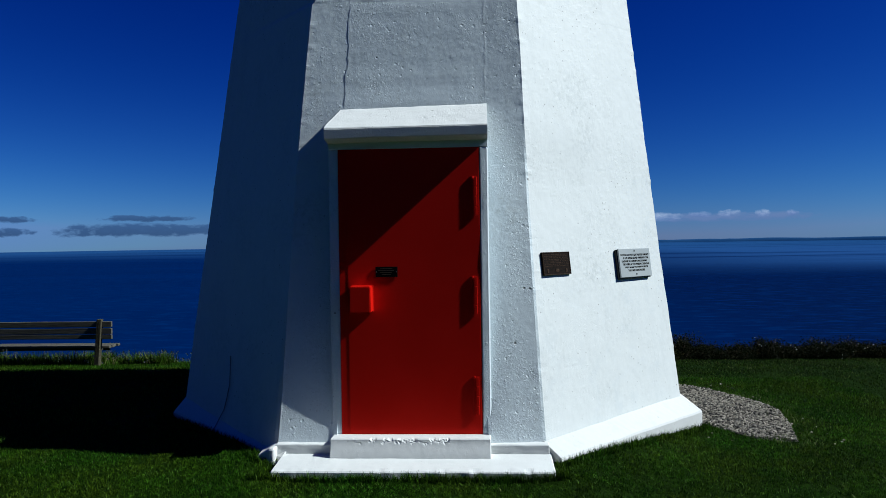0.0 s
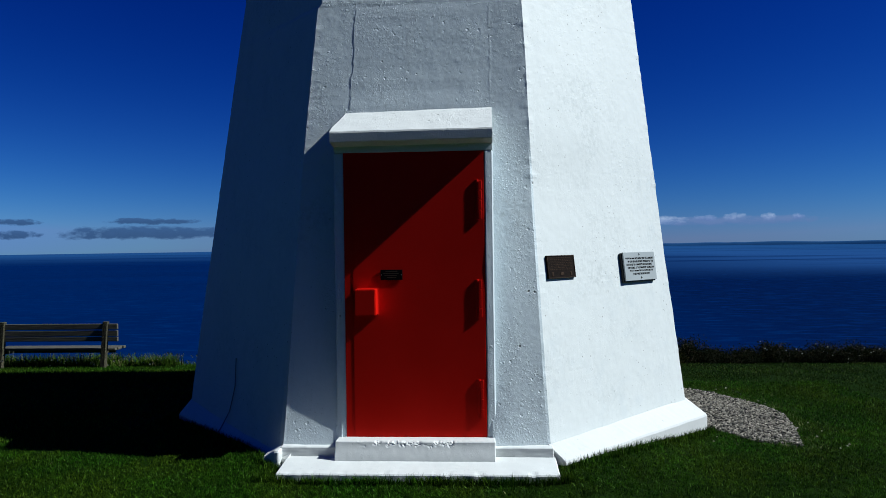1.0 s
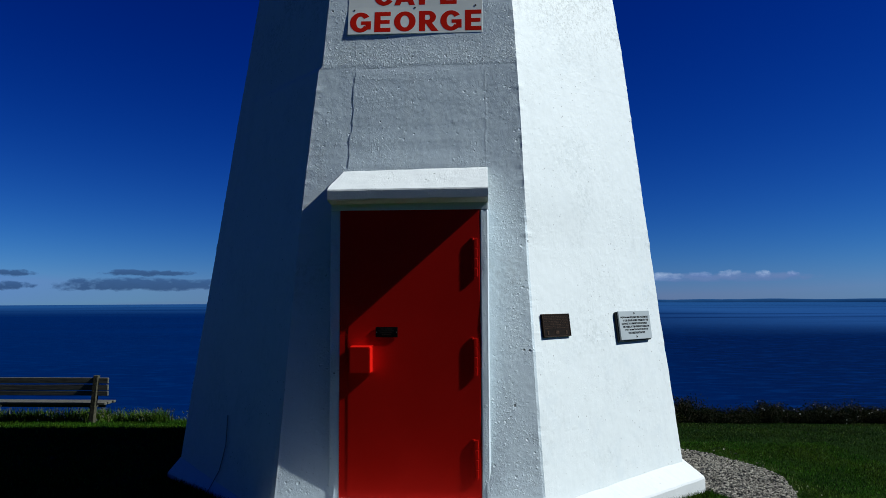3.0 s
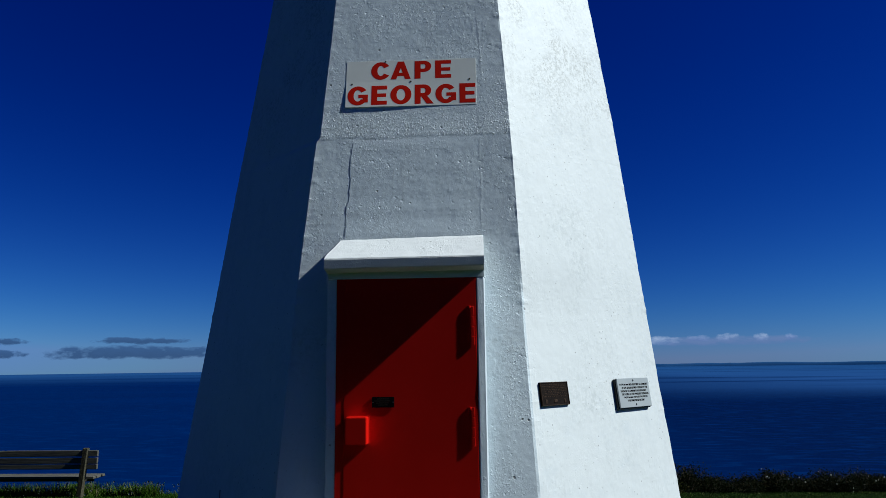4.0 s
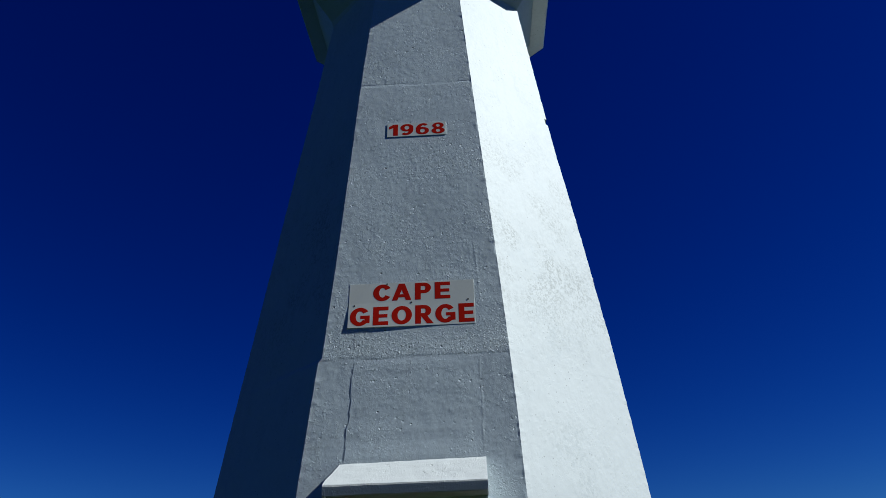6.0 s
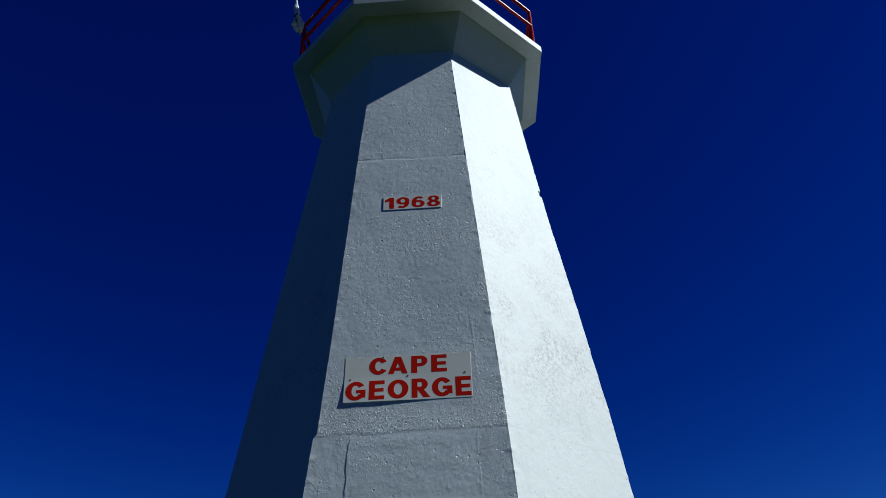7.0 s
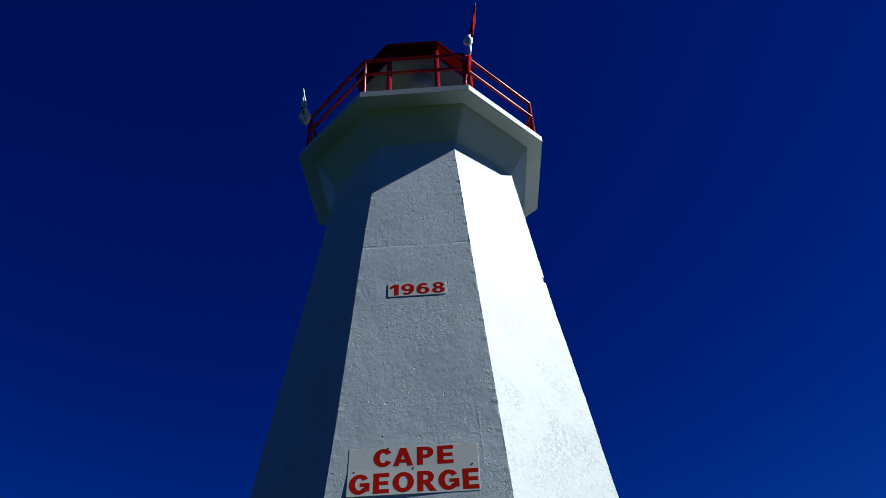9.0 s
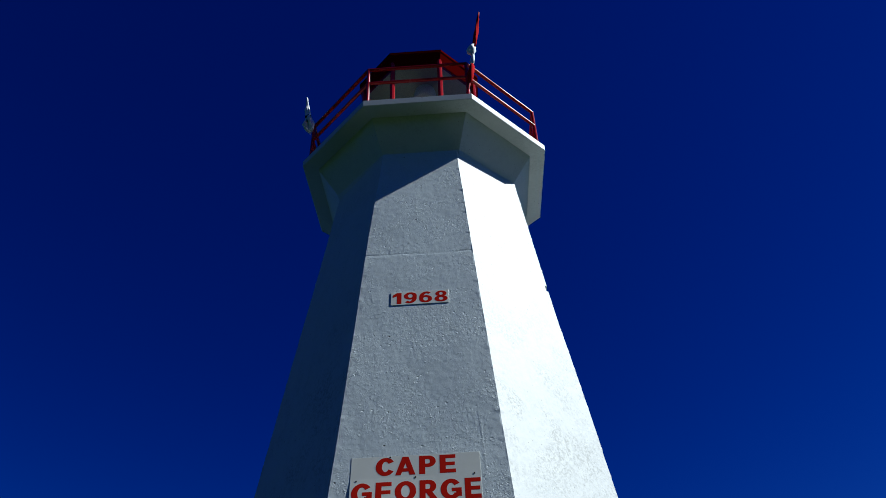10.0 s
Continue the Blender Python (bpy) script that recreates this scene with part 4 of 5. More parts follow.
def build_name_sign():
    m = face_frame((-0.064, -1.790, 4.061), N_FRONT)
    bow = lambda x, y: 0.007 * max(0.0, (0.010 - y) / 0.226) * min(1.0, max(0.0, (0.30 - x) / 0.55))
    sign = thing("name_sign", "white board with red capitals on the tower wall", "sign", m)
    bm = rough_block(box(-0.545, 0.545, -0.216, 0.216, -0.006, 0.002, 0.0008), 10, 0.0)
    for v in bm.verts:   # the board has bowed off the wall at its foot
        v.co.z += bow(v.co.x, v.co.y)
    part("board", bm, BOARD, sign)
    word("CAPE", -0.335, 0.338, 0.037, 0.203, sign, gap=0.16, lift=0.002, bow=bow)
    word("GEORGE", -0.528, 0.537, -0.199, -0.020, sign, gap=0.14, lift=0.002, bow=bow)
    for x, y in ((-0.215, 0.205), (-0.495, 0.0), (0.0, 0.012), (0.490, 0.02)):
        part("bolt", rod((x, y, 0.000), (x, y, 0.0042), 0.0075, 8), RUST, sign, "rusty bolt")


def build_year_sign():
    m = face_frame((-0.022, -1.5328, 6.071), N_FRONT)
    sign = thing("year_sign", "small white board with a red year on the tower", "sign", m)
    part("board", box(-0.300, 0.300, -0.089, 0.089, -0.006, 0.0025, 0.0008), BOARD, sign)
    word("1968", -0.282, 0.287, -0.074, 0.077, sign, gap=0.13, lift=0.0025)


def engraved(text, x0, x1, y0, y1):
    """A line of small condensed capitals filling a field."""
    cu = bpy.data.curves.new("line", "FONT")
    cu.body, cu.size, cu.offset, cu.extrude, cu.resolution_u = text, 1.0, 0.025, 0.05, 1
    ob = new("line", cu)
    bpy.context.view_layer.update()
    me = bpy.data.meshes.new_from_object(ob.evaluated_get(bpy.context.evaluated_depsgraph_get()))
    bpy.data.objects.remove(ob)
    bpy.data.curves.remove(cu)
    me.materials.clear()
    co = np.array([v.co[:] for v in me.vertices])
    lo, hi = co.min(0), co.max(0)
    for v in me.vertices:
        v.co = Vector((x0 + (v.co.x - lo[0]) / (hi[0] - lo[0]) * (x1 - x0), y0 + (v.co.y - lo[1]) / (hi[1] - lo[1]) * (y1 - y0), v.co.z * 0.01))
    return me


def build_pale_plaque():
    m = face_frame((1.7525, -1.289, 1.4736), N_RIGHT) @ Matrix.Translation((0.050, 0.016, -0.038))
    pq = thing("pale_plaque", "pale grey plaque with dark lettering on a shadow-black block", "plaque", m)
    # backing juts left and low, black to stand for the plate's shadow
    part("backing", box(-0.240, 0.228, -0.130, 0.116, -0.030, -0.010, 0.002), SHADOW_BLACK, pq, "backing block painted black for the plaque's shadow")
    part("face_plate", box(-0.232, 0.232, -0.120, 0.120, -0.010, 0.004, 0.002), PLAQUE, pq)
    rows = ((-0.212, 0.212, "ON JUNE", "##", "####", "WITH GREAT PRIDE THE COMMUNITY"), (-0.180, 0.200, "OF CAPE GEORGE ASSUMED OWNERSHIP OF THIS"), (-0.200, 0.175, "LIGHTHOUSE. THE COMMUNITY'S DEDICATION MADE"), (-0.190, 0.205, "THIS POSSIBLE. AT THE OWNERSHIP CELEBRATION"), (-0.165, 0.185, "ON JULY", "##", "####", "THIS PLAQUE WAS ERECTED"), (-0.120, 0.130, "TO RECOGNIZE THIS HISTORIC EVENT"))
    for i, (a, b, *runs) in enumerate(rows):
        y, x = 0.067 - 0.0262 * i, a
        each = (b - a + 0.006) / sum(len(r) + 0.7 for r in runs)
        for run in runs:
            e = x + each * (len(run) + 0.7) - 0.006
            if run[0] == "#":
                part("text_bar", box(x, e, y - 0.0055, y + 0.0055, 0.003, 0.0052), INK, pq)
            else:
                part("text_line", engraved(run, x, e, y - 0.009, y + 0.009), INK, pq, at=Matrix.Translation((0, 0, 0.0045)))
            x = e + 0.006
    for y in (0.100, -0.098):
        bm = bmesh.new()
        tri = [[bm.verts.new((px, y + py, z)) for px, py in ((-0.008, -0.010), (0.011, 0.0), (-0.008, 0.010))] for z in (0.003, 0.0055)]
        bm.faces.new(tri[0][::-1])
        bm.faces.new(tri[1])
        for i in range(3):
            bm.faces.new((tri[0][i], tri[0][(i + 1) % 3], tri[1][(i + 1) % 3], tri[1][i]))
        part("ornament", bm, INK, pq)


def build_bronze_plaque():
    m = face_frame((1.0237, -1.9775, 1.5066), N_RIGHT) @ Matrix.Translation((0.044, 0.008, -0.052))
    pq = thing("bronze_plaque", "dark bronze plaque with raised worn lettering", "plaque", m)
    part("face_plate", box(-0.160, 0.160, -0.087, 0.087, -0.02, 0.010, 0.003), BRONZE, pq)
    for i, (x0, x1, y0, y1) in enumerate(((-0.160, 0.160, 0.081, 0.087), (-0.160, 0.160, -0.087, -0.081), (-0.160, -0.154, -0.081, 0.081), (0.154, 0.160, -0.081, 0.081))):
        part("border", box(x0, x1, y0, y1, 0.008, 0.015, 0.001), BRONZE_LIGHT, pq)
    for i in range(8):
        y, x = 0.068 - 0.0125 * i, -0.140 + 0.02 * (i % 3 == 2)
        while x < 0.125:
            w = 0.006 + 0.016 * random.random()
            low, high = 0.0012 + 0.0020 * random.random(), 0.0012 + 0.0020 * random.random()
            part("text_bar", box(x, min(x + w, 0.140), y - low, y + high, 0.009, 0.0105 + 0.002 * random.random()), BRONZE_LIGHT, pq)
            x += w + 0.006
    for x0, x1, y0, y1 in ((-0.120, -0.098, -0.072, -0.040), (-0.022, 0.022, -0.066, -0.042), (0.098, 0.120, -0.072, -0.040)):
        part("relief", box(x0, x1, y0, y1, 0.009, 0.0130, 0.002), BRONZE_LIGHT, pq)


build_name_sign()
build_year_sign()
build_pale_plaque()
build_bronze_plaque()


# ---- flags on the railing ----
def furled(points, radii, seed, sides=14, frill=0.35):
    """Cloth wound round a pole: rings along a line with folds."""
    rings = []
    n = len(points)
    for i, (p, r) in enumerate(zip(points, radii)):
        p = Vector(p)
        d = (Vector(points[min(i + 1, n - 1)]) - Vector(points[max(i - 1, 0)])).normalized()
        a = d.cross(Vector((0, 1, 0.2))).normalized()
        b = d.cross(a)
        ring = []
        for k in range(sides):
            w = 2 * math.pi * k / sides
            rr = r * (1 + frill * noise.noise((math.cos(w) * 1.8 + seed, math.sin(w) * 1.8, i * 0.35)) + 0.18 * math.sin(3 * w + i * 0.6))
            ring.append(p + a * math.cos(w) * rr + b * math.sin(w) * rr)
        rings.append(ring)
    return loft(rings)


def along(a, b, n):
    a, b = Vector(a), Vector(b)
    return [a.lerp(b, i / (n - 1)) for i in range(n)]


def build_flags():
    foot, top = Vector((0.675, -1.63, 9.30)), Vector((0.915, -1.62, 11.04))
    flag = thing("flag", "red and white flag furled round a leaning pole", "flag", Matrix.Translation(foot), "flags on the gallery")
    inv = flag.matrix_world.inverted()
    made = [part("pole", rod(foot, top, 0.012, 8), POLE, flag)]
    line = lambda f: foot.lerp(top, f)
    made.append(part("upper_cloth", furled(along(line(0.52), line(0.995), 16), [0.018, 0.026, 0.032, 0.030, 0.026, 0.030, 0.034, 0.030, 0.026, 0.024, 0.022, 0.020, 0.018, 0.015, 0.012, 0.008], 2.0), CLOTH_RED, flag, "red furled cloth", smooth=True))
    bulge = [p + Vector((-0.035 * math.sin(math.pi * i / 9), 0, 0)) for i, p in enumerate(along(line(0.41), line(0.555), 10))]
    made.append(part("middle_cloth", furled(bulge, [0.020, 0.032, 0.046, 0.056, 0.060, 0.058, 0.050, 0.038, 0.026, 0.012], 5.0), CLOTH_WHITE, flag, "white furled cloth", smooth=True))
    made.append(part("lower_cloth", furled(along(line(0.29), line(0.42), 8), [0.016, 0.030, 0.034, 0.030, 0.028, 0.024, 0.024, 0.018], 9.0), CLOTH_WHITE, flag, "white furled cloth", smooth=True))
    made.append(part("hem_cloth", furled(along(line(0.06), line(0.30), 8), [0.016, 0.036, 0.044, 0.046, 0.044, 0.040, 0.034, 0.018], 13.0), CLOTH_RED, flag, "red furled cloth", smooth=True))
    for o in made:
        o.matrix_parent_inverse = inv
    foot, top = Vector((-1.615, -0.70, 9.50)), Vector((-1.735, -0.78, 10.42))
    flag = thing("flag", "white flag with dark marks furled round a pole", "flag", Matrix.Translation(foot), "flags on the gallery")
    inv = flag.matrix_world.inverted()
    made = [part("pole", rod(foot.lerp(top, 0.16), top, 0.008, 8), CLOTH_WHITE, flag)]
    line2 = lambda f: foot.lerp(top, f)
    made.append(part("cloth", furled(along(line2(0.22), line2(0.99), 16), [0.030, 0.052, 0.056, 0.062, 0.058, 0.050, 0.044, 0.040, 0.034, 0.034, 0.028, 0.022, 0.018, 0.014, 0.011, 0.007], 21.0, 30, 1.1), CLOTH_WHITE, flag, "white furled cloth", smooth=True))
    for i, (f, dx) in enumerate(((0.50, -0.04), (0.52, 0.0), (0.50, 0.04), (0.41, 0.02), (0.42, -0.02))):
        p = line2(f) + Vector((dx * 0.8, -0.050, 0))
        made.append(part("mark", box(p.x - 0.012, p.x + 0.012, p.y - 0.012, p.y + 0.012, p.z - 0.022, p.z + 0.022, 0.004), INK, flag, "dark printed mark"))
    for o in made:
        o.matrix_parent_inverse = inv


build_flags()


# ---- bench ----
def build_bench():
    bx, by = -6.585, 3.80
    gz = ground_z(-5.75, by)
    bench = thing("bench", "weathered grey wooden bench facing the sea", "bench", pose(bx, by, gz))
    half = 0.865
    for s in (-1, 1):
        x = s * half
        bm = prism([(-0.098, -0.15), (-0.010, -0.15), (-0.026, 0.772), (-0.098, 0.772)], x - 0.038, x + 0.038)
        for v in bm.verts:
            v.co.x += 0.06 * (v.co.z / 0.75 - 0.5) - 0.01
        bmesh.ops.bevel(bm, geom=bm.edges[:], offset=0.005, segments=1, affect="EDGES")
        part("leg", bm, POST_WOOD, bench, "dark post spotted with lichen")
        part("seat_bearer", box(x - 0.10 * (s > 0) - 0.03, x - 0.10 * (s > 0) + 0.03, 0.01, 0.20, 0.235, 0.295, 0.005), WOOD, bench)
    for z0, z1, y in ((0.642, 0.734, -0.066), (0.534, 0.626, -0.066), (0.452, 0.526, -0.066)):
        bm = box(-half - 0.19, half + 0.21, y, y + 0.038, z0, z1, 0.006)
        bmesh.ops.subdivide_edges(bm, edges=[e for e in bm.edges if abs(e.verts[0].co.x - e.verts[1].co.x) > 1], cuts=16)
        for v in bm.verts:
            v.co.z += 0.006 * noise.noise((v.co.x * 1.2, z0 * 9, 0))
        part("back_slat", bm, WOOD, bench)
    for y, end in ((-0.012, 0.14), (0.075, 0.15), (0.162, 0.13), (0.249, 0.15)):
        part("seat_slat", box(-half - 0.16, half + end, y, y + 0.072, 0.295, 0.335, 0.006), WOOD, bench)
    part("seat_rail", box(-half - 0.10, half - 0.02, 0.29, 0.325, 0.215, 0.285, 0.005), WOOD, bench)


build_bench()


# ---- gravel ----
GRAVEL_EDGE = [(2.15, 1.25), (2.77, 1.03), (2.96, 0.78), (3.13, 0.38), (3.25, -0.01), (3.28, -0.40), (3.13, -1.00), (2.92, -1.62), (2.65, -1.50), (2.45, -1.06), (2.36, -0.80), (2.2, 0.2)]


def inside(x, y, poly):
    hit = False
    for (x0, y0), (x1, y1) in zip(poly, poly[1:] + poly[:1]):
        if (y0 > y) != (y1 > y) and x < (x1 - x0) * (y - y0) / (y1 - y0) + x0:
            hit = not hit
    return hit


def build_gravel():
    bm = bmesh.new()
    mid = bm.verts.new((2.75, -0.1, ground_z(2.75, -0.1) + 0.012))
    edge = []
    for (x0, y0), (x1, y1) in zip(GRAVEL_EDGE, GRAVEL_EDGE[1:] + GRAVEL_EDGE[:1]):
        for k in range(6):
            x, y = x0 + (x1 - x0) * k / 6, y0 + (y1 - y0) * k / 6
            x, y = x + 0.04 * noise.noise((x * 6, y * 6, 0)), y + 0.04 * noise.noise((x * 6, y * 6, 5))
            edge.append(bm.verts.new((x, y, ground_z(x, y) + 0.005)))
    for a, b in zip(edge, edge[1:] + edge[:1]):
        bm.faces.new((mid, a, b))
    bmesh.ops.recalc_face_normals(bm, faces=bm.faces[:])
    tagged(part("gravel_bed", bm, BED), "grey gravel strip beside the tower foot", "gravel", kind="structure")
    base = bmesh.new()
    bmesh.ops.create_icosphere(base, subdivisions=1, radius=1.0)
    bv = np.array([v.co[:] for v in base.verts])
    bf = np.array([[v.index for v in f.verts] for f in base.faces])
    base.free()
    rng = np.random.default_rng(4)
    vs, fs = [], []
    while len(vs) < 11500:
        x, y = rng.uniform(2.1, 3.35), rng.uniform(-1.7, 1.3)
        if not inside(x, y, GRAVEL_EDGE) and rng.random() > 0.003:
            continue
        s = rng.uniform(0.005, 0.0125) * np.array([rng.uniform(0.8, 1.5), rng.uniform(0.7, 1.1), rng.uniform(0.5, 0.9)])
        a = rng.uniform(0, 6.28)
        p = bv * (1 + rng.uniform(-0.22, 0.22, bv.shape)) * s
        p = np.stack([p[:, 0] * math.cos(a) - p[:, 1] * math.sin(a), p[:, 0] * math.sin(a) + p[:, 1] * math.cos(a), p[:, 2]], 1)
        p += (x, y, ground_z(x, y) + rng.uniform(0.004, 0.028))
        fs.append(bf + len(vs) * len(bv))
        vs.append(p)
    me = bpy.data.meshes.new("gravel")
    me.from_pydata(np.concatenate(vs).tolist(), [], np.concatenate(fs).tolist())
    tagged(part("gravel", me, STONES), "loose grey and buff gravel stones", "gravel", kind="stuff")


build_gravel()


# ---- grass and plants ----
def blocked(x, y):
    a = 2.42
    if max(abs(x), abs(y), (abs(x) + abs(y)) * math.sqrt(0.5)) < a:
        return True
    if -1.03 < x < 0.945 and -2.655 < y < 0:
        return True
    return inside(x + 0.09 * noise.noise((x * 5, y * 5, 2.0)), y + 0.09 * noise.noise((x * 5, y * 5, 9.0)), GRAVEL_EDGE)


def blades(name, spots, material, label, category, low, high, width, lean, segs, seed):
    """Many tapered blades in one mesh."""
    rng = np.random.default_rng(seed)
    n = len(spots)
    base = np.array([(x, y, ground_z(x, y) - 0.004) for x, y in spots])
    h = rng.uniform(low, high, n)
    ang = rng.uniform(0, 2 * math.pi, n)
    tilt = rng.uniform(0.1, lean, n)
    side = np.stack([np.cos(ang + 1.57 + rng.uniform(-0.8, 0.8, n)), np.sin(ang + 1.57), np.zeros(n)], 1)
    way = np.stack([np.cos(ang), np.sin(ang), np.zeros(n)], 1)
    wd = (width * rng.uniform(0.6, 1.3, n))[:, None]
    rows = []
    for s in range(segs):
        f = s / segs
        c = base + way * (h * tilt * f ** 1.7)[:, None]
        c[:, 2] += h * (f - 0.28 * tilt * f * f)
        rows += [c - side * wd * (1 - 0.55 * f), c + side * wd * (1 - 0.55 * f)]
    tip = base + way * (h * tilt)[:, None]
    tip[:, 2] += h * (1 - 0.28 * tilt)
    rows.append(tip)
    k = len(rows)
    co = np.stack(rows, 1).reshape(-1, 3)
    tri = []
    for s in range(segs - 1):
        tri += [(2 * s, 2 * s + 1, 2 * s + 3), (2 * s, 2 * s + 3, 2 * s + 2)]
    tri.append((2 * segs - 2, 2 * segs - 1, 2 * segs))
    faces = (np.array(tri)[None] + (np.arange(n) * k)[:, None, None]).reshape(-1, 3)
    me = bpy.data.meshes.new(name)
    me.vertices.add(len(co))
    me.vertices.foreach_set("co", co.ravel())
    me.loops.add(faces.size)
    me.loops.foreach_set("vertex_index", faces.ravel())
    me.polygons.add(len(faces))
    me.polygons.foreach_set("loop_start", np.arange(0, faces.size, 3))
    me.update(calc_edges=True)
    return tagged(part(name, me, material), label, category, kind="stuff")


def scatter(n, x0, x1, y0, y1, seed, keep=None):
    rng = np.random.default_rng(seed)
    out = []
    while len(out) < n:
        x, y = rng.uniform(x0, x1), rng.uniform(y0, y1)
        if blocked(x, y) or (keep is not None and not keep(x, y, rng.random())):
            continue
        out.append((x, y))
    return out


def tufty(x, y, r):
    return r < 0.55 + 0.4 * noise.noise((x * 1.6, y * 1.6, 4.0)) + 0.5 * noise.noise((x * 7.0, y * 7.0, 4.0)) + 0.6 * noise.noise((x * 21.0, y * 21.0, 8.0))


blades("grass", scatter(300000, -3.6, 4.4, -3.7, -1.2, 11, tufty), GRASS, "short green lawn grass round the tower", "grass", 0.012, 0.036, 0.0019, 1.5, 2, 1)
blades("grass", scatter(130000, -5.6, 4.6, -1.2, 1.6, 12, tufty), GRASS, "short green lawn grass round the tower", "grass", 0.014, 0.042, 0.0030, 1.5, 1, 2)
blades("grass", scatter(250000, 2.2, 9.5, -2.6, 5.0, 13, tufty), GRASS_DARKER, "short green lawn grass towards the cliff", "grass", 0.012, 0.034, 0.0030, 1.6, 1, 3)
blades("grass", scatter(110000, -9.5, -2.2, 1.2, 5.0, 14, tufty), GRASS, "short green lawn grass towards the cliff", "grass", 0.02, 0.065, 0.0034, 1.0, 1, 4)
blades("grass", scatter(90000, -9.5, 9.5, -12.0, -3.7, 20), GRASS, "short green lawn grass in front of the tower", "grass", 0.03, 0.07, 0.0055, 1.0, 1, 10)
blades("grass", scatter(40000, -6.5, -3.0, -2.6, -0.6, 19, tufty), GRASS, "short green lawn grass round the tower", "grass", 0.025, 0.060, 0.0032, 1.1, 1, 9)


def round_foot(n, seed):
    """Longer tufts hugging the plinth and slab, where no mower reaches."""
    rng = np.random.default_rng(seed)
    out = []
    while len(out) < n:
        x, y = rng.uniform(-3, 3), rng.uniform(-3, 0.5)
        if blocked(x, y):
            continue
        near = max(abs(x), abs(y), (abs(x) + abs(y)) * math.sqrt(0.5)) < 2.52 or (-1.10 < x < 1.01 and -2.70 < y < -2.2)
        if near and rng.random() < 0.75 + noise.noise((x * 3, y * 3, 1)):
            out.append((x, y))
    return out


blades("grass_fringe", round_foot(9000, 5), GRASS, "longer unmown grass against the tower foot", "grass", 0.025, 0.075, 0.0026, 0.8, 2, 6)


def slab_foot(n, seed):
    """Grass leaning over the front edge of the landing slab."""
    rng = np.random.default_rng(seed)
    out = []
    while len(out) < n:
        x, y = rng.uniform(-1.10, 1.02), rng.uniform(-2.72, -2.655)
        if rng.random() < 0.5 + 0.9 * noise.noise((x * 4, 2.0, 1)):
            out.append((x, y))
    return out


blades("grass_fringe", slab_foot(3200, 31), GRASS, "longer unmown grass along the landing slab", "grass", 0.03, 0.085, 0.0024, 0.8, 2, 32)


def clumpy(x, y, r):
    return r < 2.2 * noise.noise((x * 1.5, y * 1.4, 6.0)) - 0.05


blades("cliff_grass", scatter(6000, -10.5, -2.5, 4.3, 5.6, 15, tufty), WEED, "rough pale grass along the cliff brink", "grass", 0.04, 0.13, 0.0045, 0.8, 2, 7)
blades("cliff_weeds", scatter(12000, -10.5, -2.5, 4.0, 5.3, 17, clumpy), WEED, "tall clumps of weeds on the cliff brink", "weed", 0.07, 0.30, 0.0070, 0.9, 2, 27)
def drifts(x, y, r):
    return r < 0.16 + 1.7 * noise.noise((x * 0.8, y * 0.7, 11.0)) + 0.5 * noise.noise((x * 4.0, y * 4.0, 3.0))


blades("clover", scatter(6000, 2.5, 9.0, -2.4, 4.7, 41, drifts), CLOVER, "pale clover and broad weeds flecking the lawn", "weed", 0.015, 0.034, 0.0052, 1.3, 2, 42)
blades("clover", scatter(2600, -3.6, 9.0, -3.6, 5.4, 16), CLOVER, "broad clover and plantain leaves in the lawn", "weed", 0.018, 0.036, 0.0065, 1.2, 2, 8)


def gravel_margin(n, seed):
    """Straggling weeds where the turf meets the gravel, thickest on the seaward edge."""
    rng = np.random.default_rng(seed)
    out = []
    while len(out) < n:
        k = rng.integers(1, 8)
        (x0, y0), (x1, y1) = GRAVEL_EDGE[k], GRAVEL_EDGE[k + 1]
        f = rng.random()
        x, y = x0 + (x1 - x0) * f + rng.normal(0.03, 0.07), y0 + (y1 - y0) * f + rng.normal(0.02, 0.10)
        if noise.noise((x * 5, y * 5, 7.0)) > -0.15:
            out.append((x, y))
    return out


blades("gravel_weeds", gravel_margin(2600, 51), CLOVER, "straggling weeds along the edge of the gravel", "weed", 0.015, 0.050, 0.0045, 1.3, 2, 52)


def build_flowers():
    rng = np.random.default_rng(8)
    verts, faces = [], []
    for _ in range(330):
        x, y = rng.uniform(-9.5, -3), rng.uniform(3.6, 5.2)
        z = ground_z(x, y) + rng.uniform(0.06, 0.24)
        r = rng.uniform(0.007, 0.019)
        b = len(verts)
        verts.append((x, y, z + r * 0.5))
        for k in range(6):
            verts.append((x + r * math.cos(k * 1.047), y - 0.3 * r, z + r * math.sin(k * 1.047)))
        faces += [(b, b + 1 + k, b + 1 + (k + 1) % 6) for k in range(6)]
    me = bpy.data.meshes.new("flowers")
    me.from_pydata(verts, [], faces)
    tagged(part("flowers", me, PETAL), "small white flower heads among the cliff grass", "flower", kind="stuff")


build_flowers()


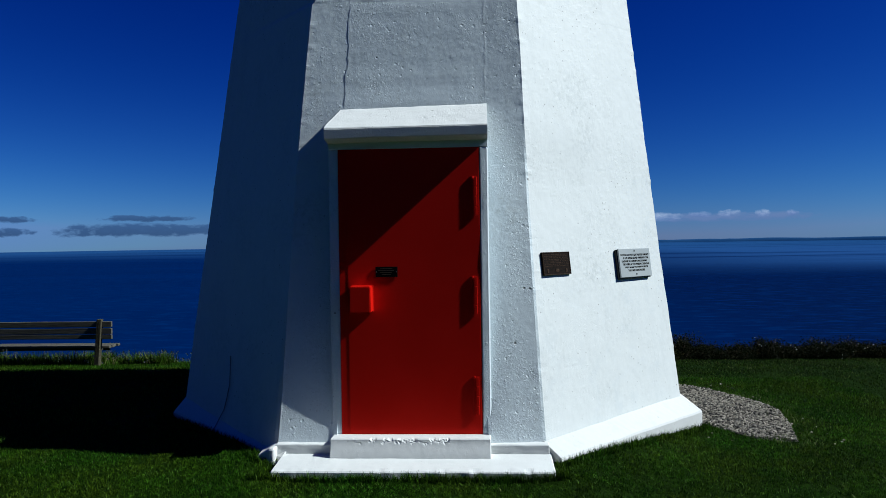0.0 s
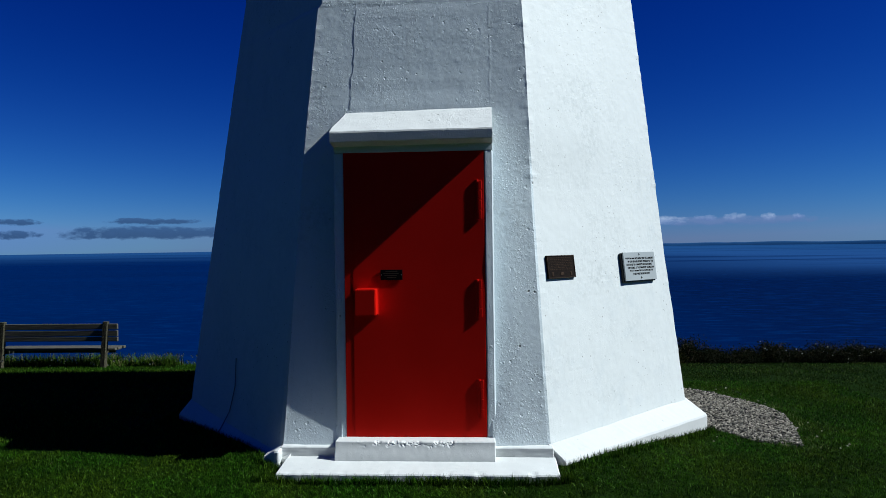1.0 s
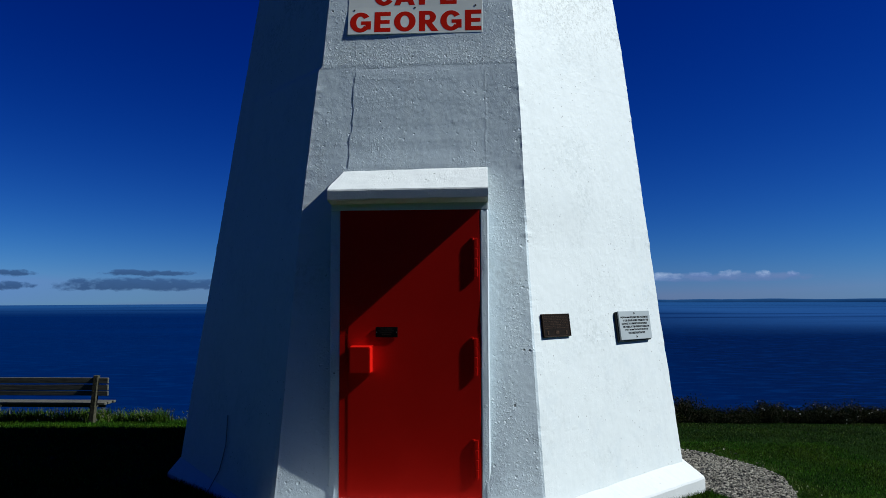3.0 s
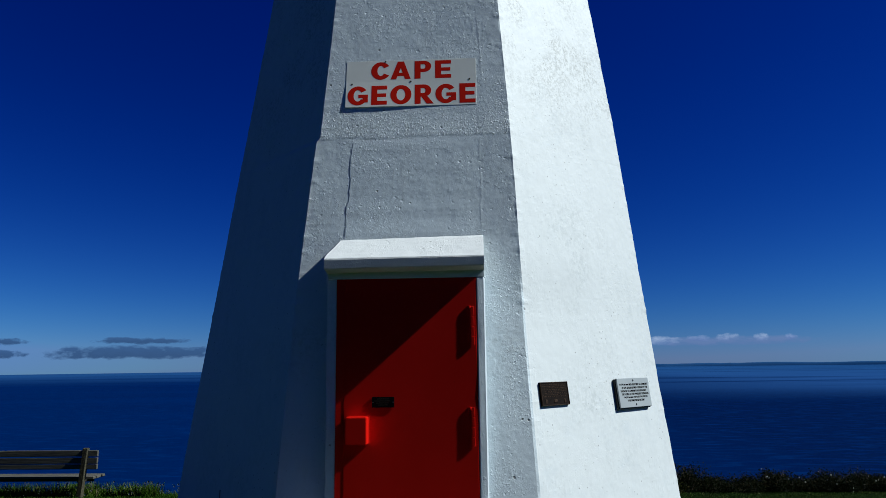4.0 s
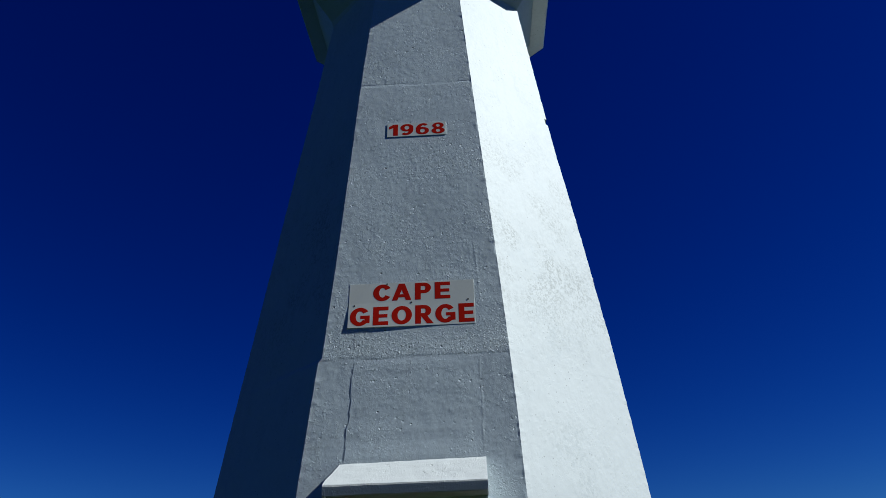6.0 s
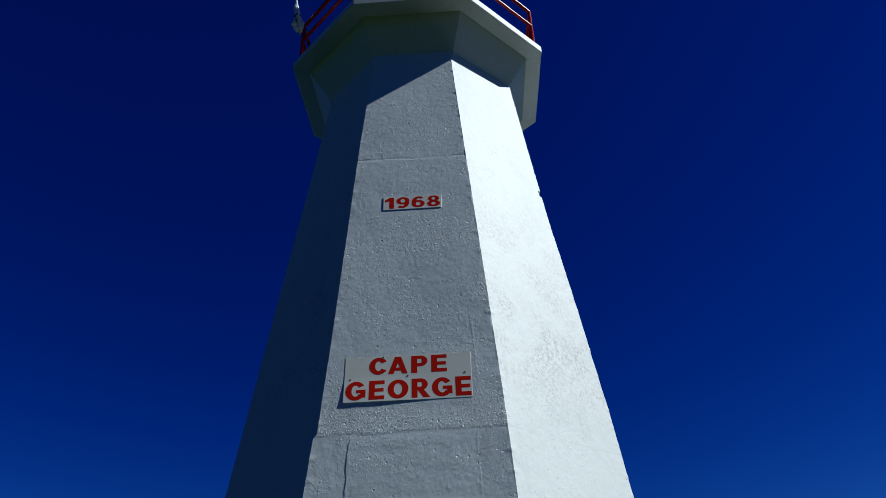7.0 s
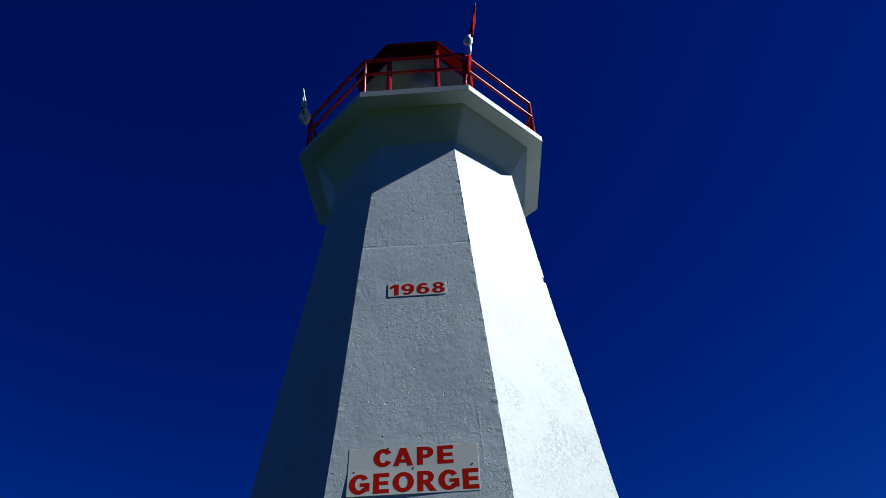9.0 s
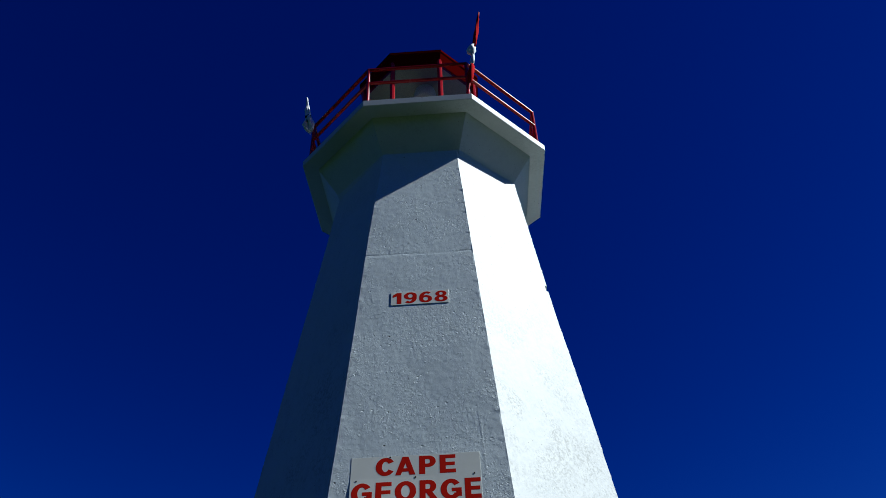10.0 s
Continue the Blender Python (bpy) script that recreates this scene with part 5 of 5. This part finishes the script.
def build_shrub(x, y, w, h, seed, flowery, leaf):
    """A low sprawling bush: twigs from the base and many small leaves."""
    rng = np.random.default_rng(seed)
    gz = ground_z(x, y)
    shrub = thing("shrub", "low dark green bush with pale flowers on the brink" if flowery else "low yellowish-green bush on the brink" if leaf == SHRUB_PALE else "low dark brownish-green bush on the brink", "shrub", Matrix.Translation((x, y, gz)), "shrubs along the brink")
    bm = bmesh.new()
    tips = []
    for _ in range(26):
        p = Vector((rng.uniform(-w, w) * 0.62, rng.uniform(-0.25, 0.25), -0.05))
        for s in range(4):
            q = p + Vector((rng.normal(0, 0.05), rng.normal(0, 0.05), h * rng.uniform(0.14, 0.30) * (1.1 - 0.35 * abs(p.x) / w)))
            add(bm, rod(p, q, 0.006 - s * 0.001, 4, 0.005 - s * 0.001))
            p = q
            tips.append(q)
    tagged(part("twigs", bm, TWIG, shrub), kind="stuff")
    verts, faces, pv, pf = [], [], [], []
    n = int(30000 * w)
    for _ in range(n):
        t = tips[rng.integers(len(tips))]
        c = np.array(t[:]) * (1, 1, rng.uniform(0.35, 1.0)) + rng.normal(0, 0.05, 3) * (1.2, 1, 0.6)
        if c[2] < 0:
            c[2] = -c[2] * 0.5
        a, b = rng.normal(0, 1, 3), rng.normal(0, 1, 3)
        a /= np.linalg.norm(a)
        b = np.cross(a, b)
        b /= np.linalg.norm(b)
        s = rng.uniform(0.009, 0.020)
        k = len(verts)
        verts += [tuple(c - a * s), tuple(c + b * s * 0.5), tuple(c + a * s), tuple(c - b * s * 0.5)]
        faces.append((k, k + 1, k + 2, k + 3))
    me = bpy.data.meshes.new("crown")
    me.from_pydata(verts, [], faces)
    part("crown", me, leaf, shrub)
    for _ in range(16 if flowery else 1):
        t = tips[rng.integers(len(tips))]
        c = np.array(t[:]) + rng.normal(0, 0.07, 3)
        c[1] -= 0.06
        c[2] = min(c[2], 0.8 * h)
        k, r = len(pv), rng.uniform(0.008, 0.016)
        pv.append(tuple(c + (0, -0.006, 0)))
        for q in range(5):
            pv.append((c[0] + r * math.cos(q * 1.257), c[1], c[2] + r * math.sin(q * 1.257)))
        pf += [(k, k + 1 + q, k + 1 + (q + 1) % 5) for q in range(5)]
    me = bpy.data.meshes.new("blossom")
    me.from_pydata(pv, [], pf)
    part("blossom", me, PETAL, shrub, "pale blossom")


for i in range(15):
    x = 2.36 + 0.46 * i
    build_shrub(x, 4.72 + 0.12 * math.sin(i * 2.3), 0.36, (0.36, 0.24, 0.30, 0.46, 0.27, 0.24, 0.38, 0.26, 0.35, 0.34, 0.30, 0.25, 0.28, 0.24, 0.26)[i], 40 + i, 6 <= i <= 10, SHRUB_PALE if i in (0, 1, 2, 11) else SHRUB)
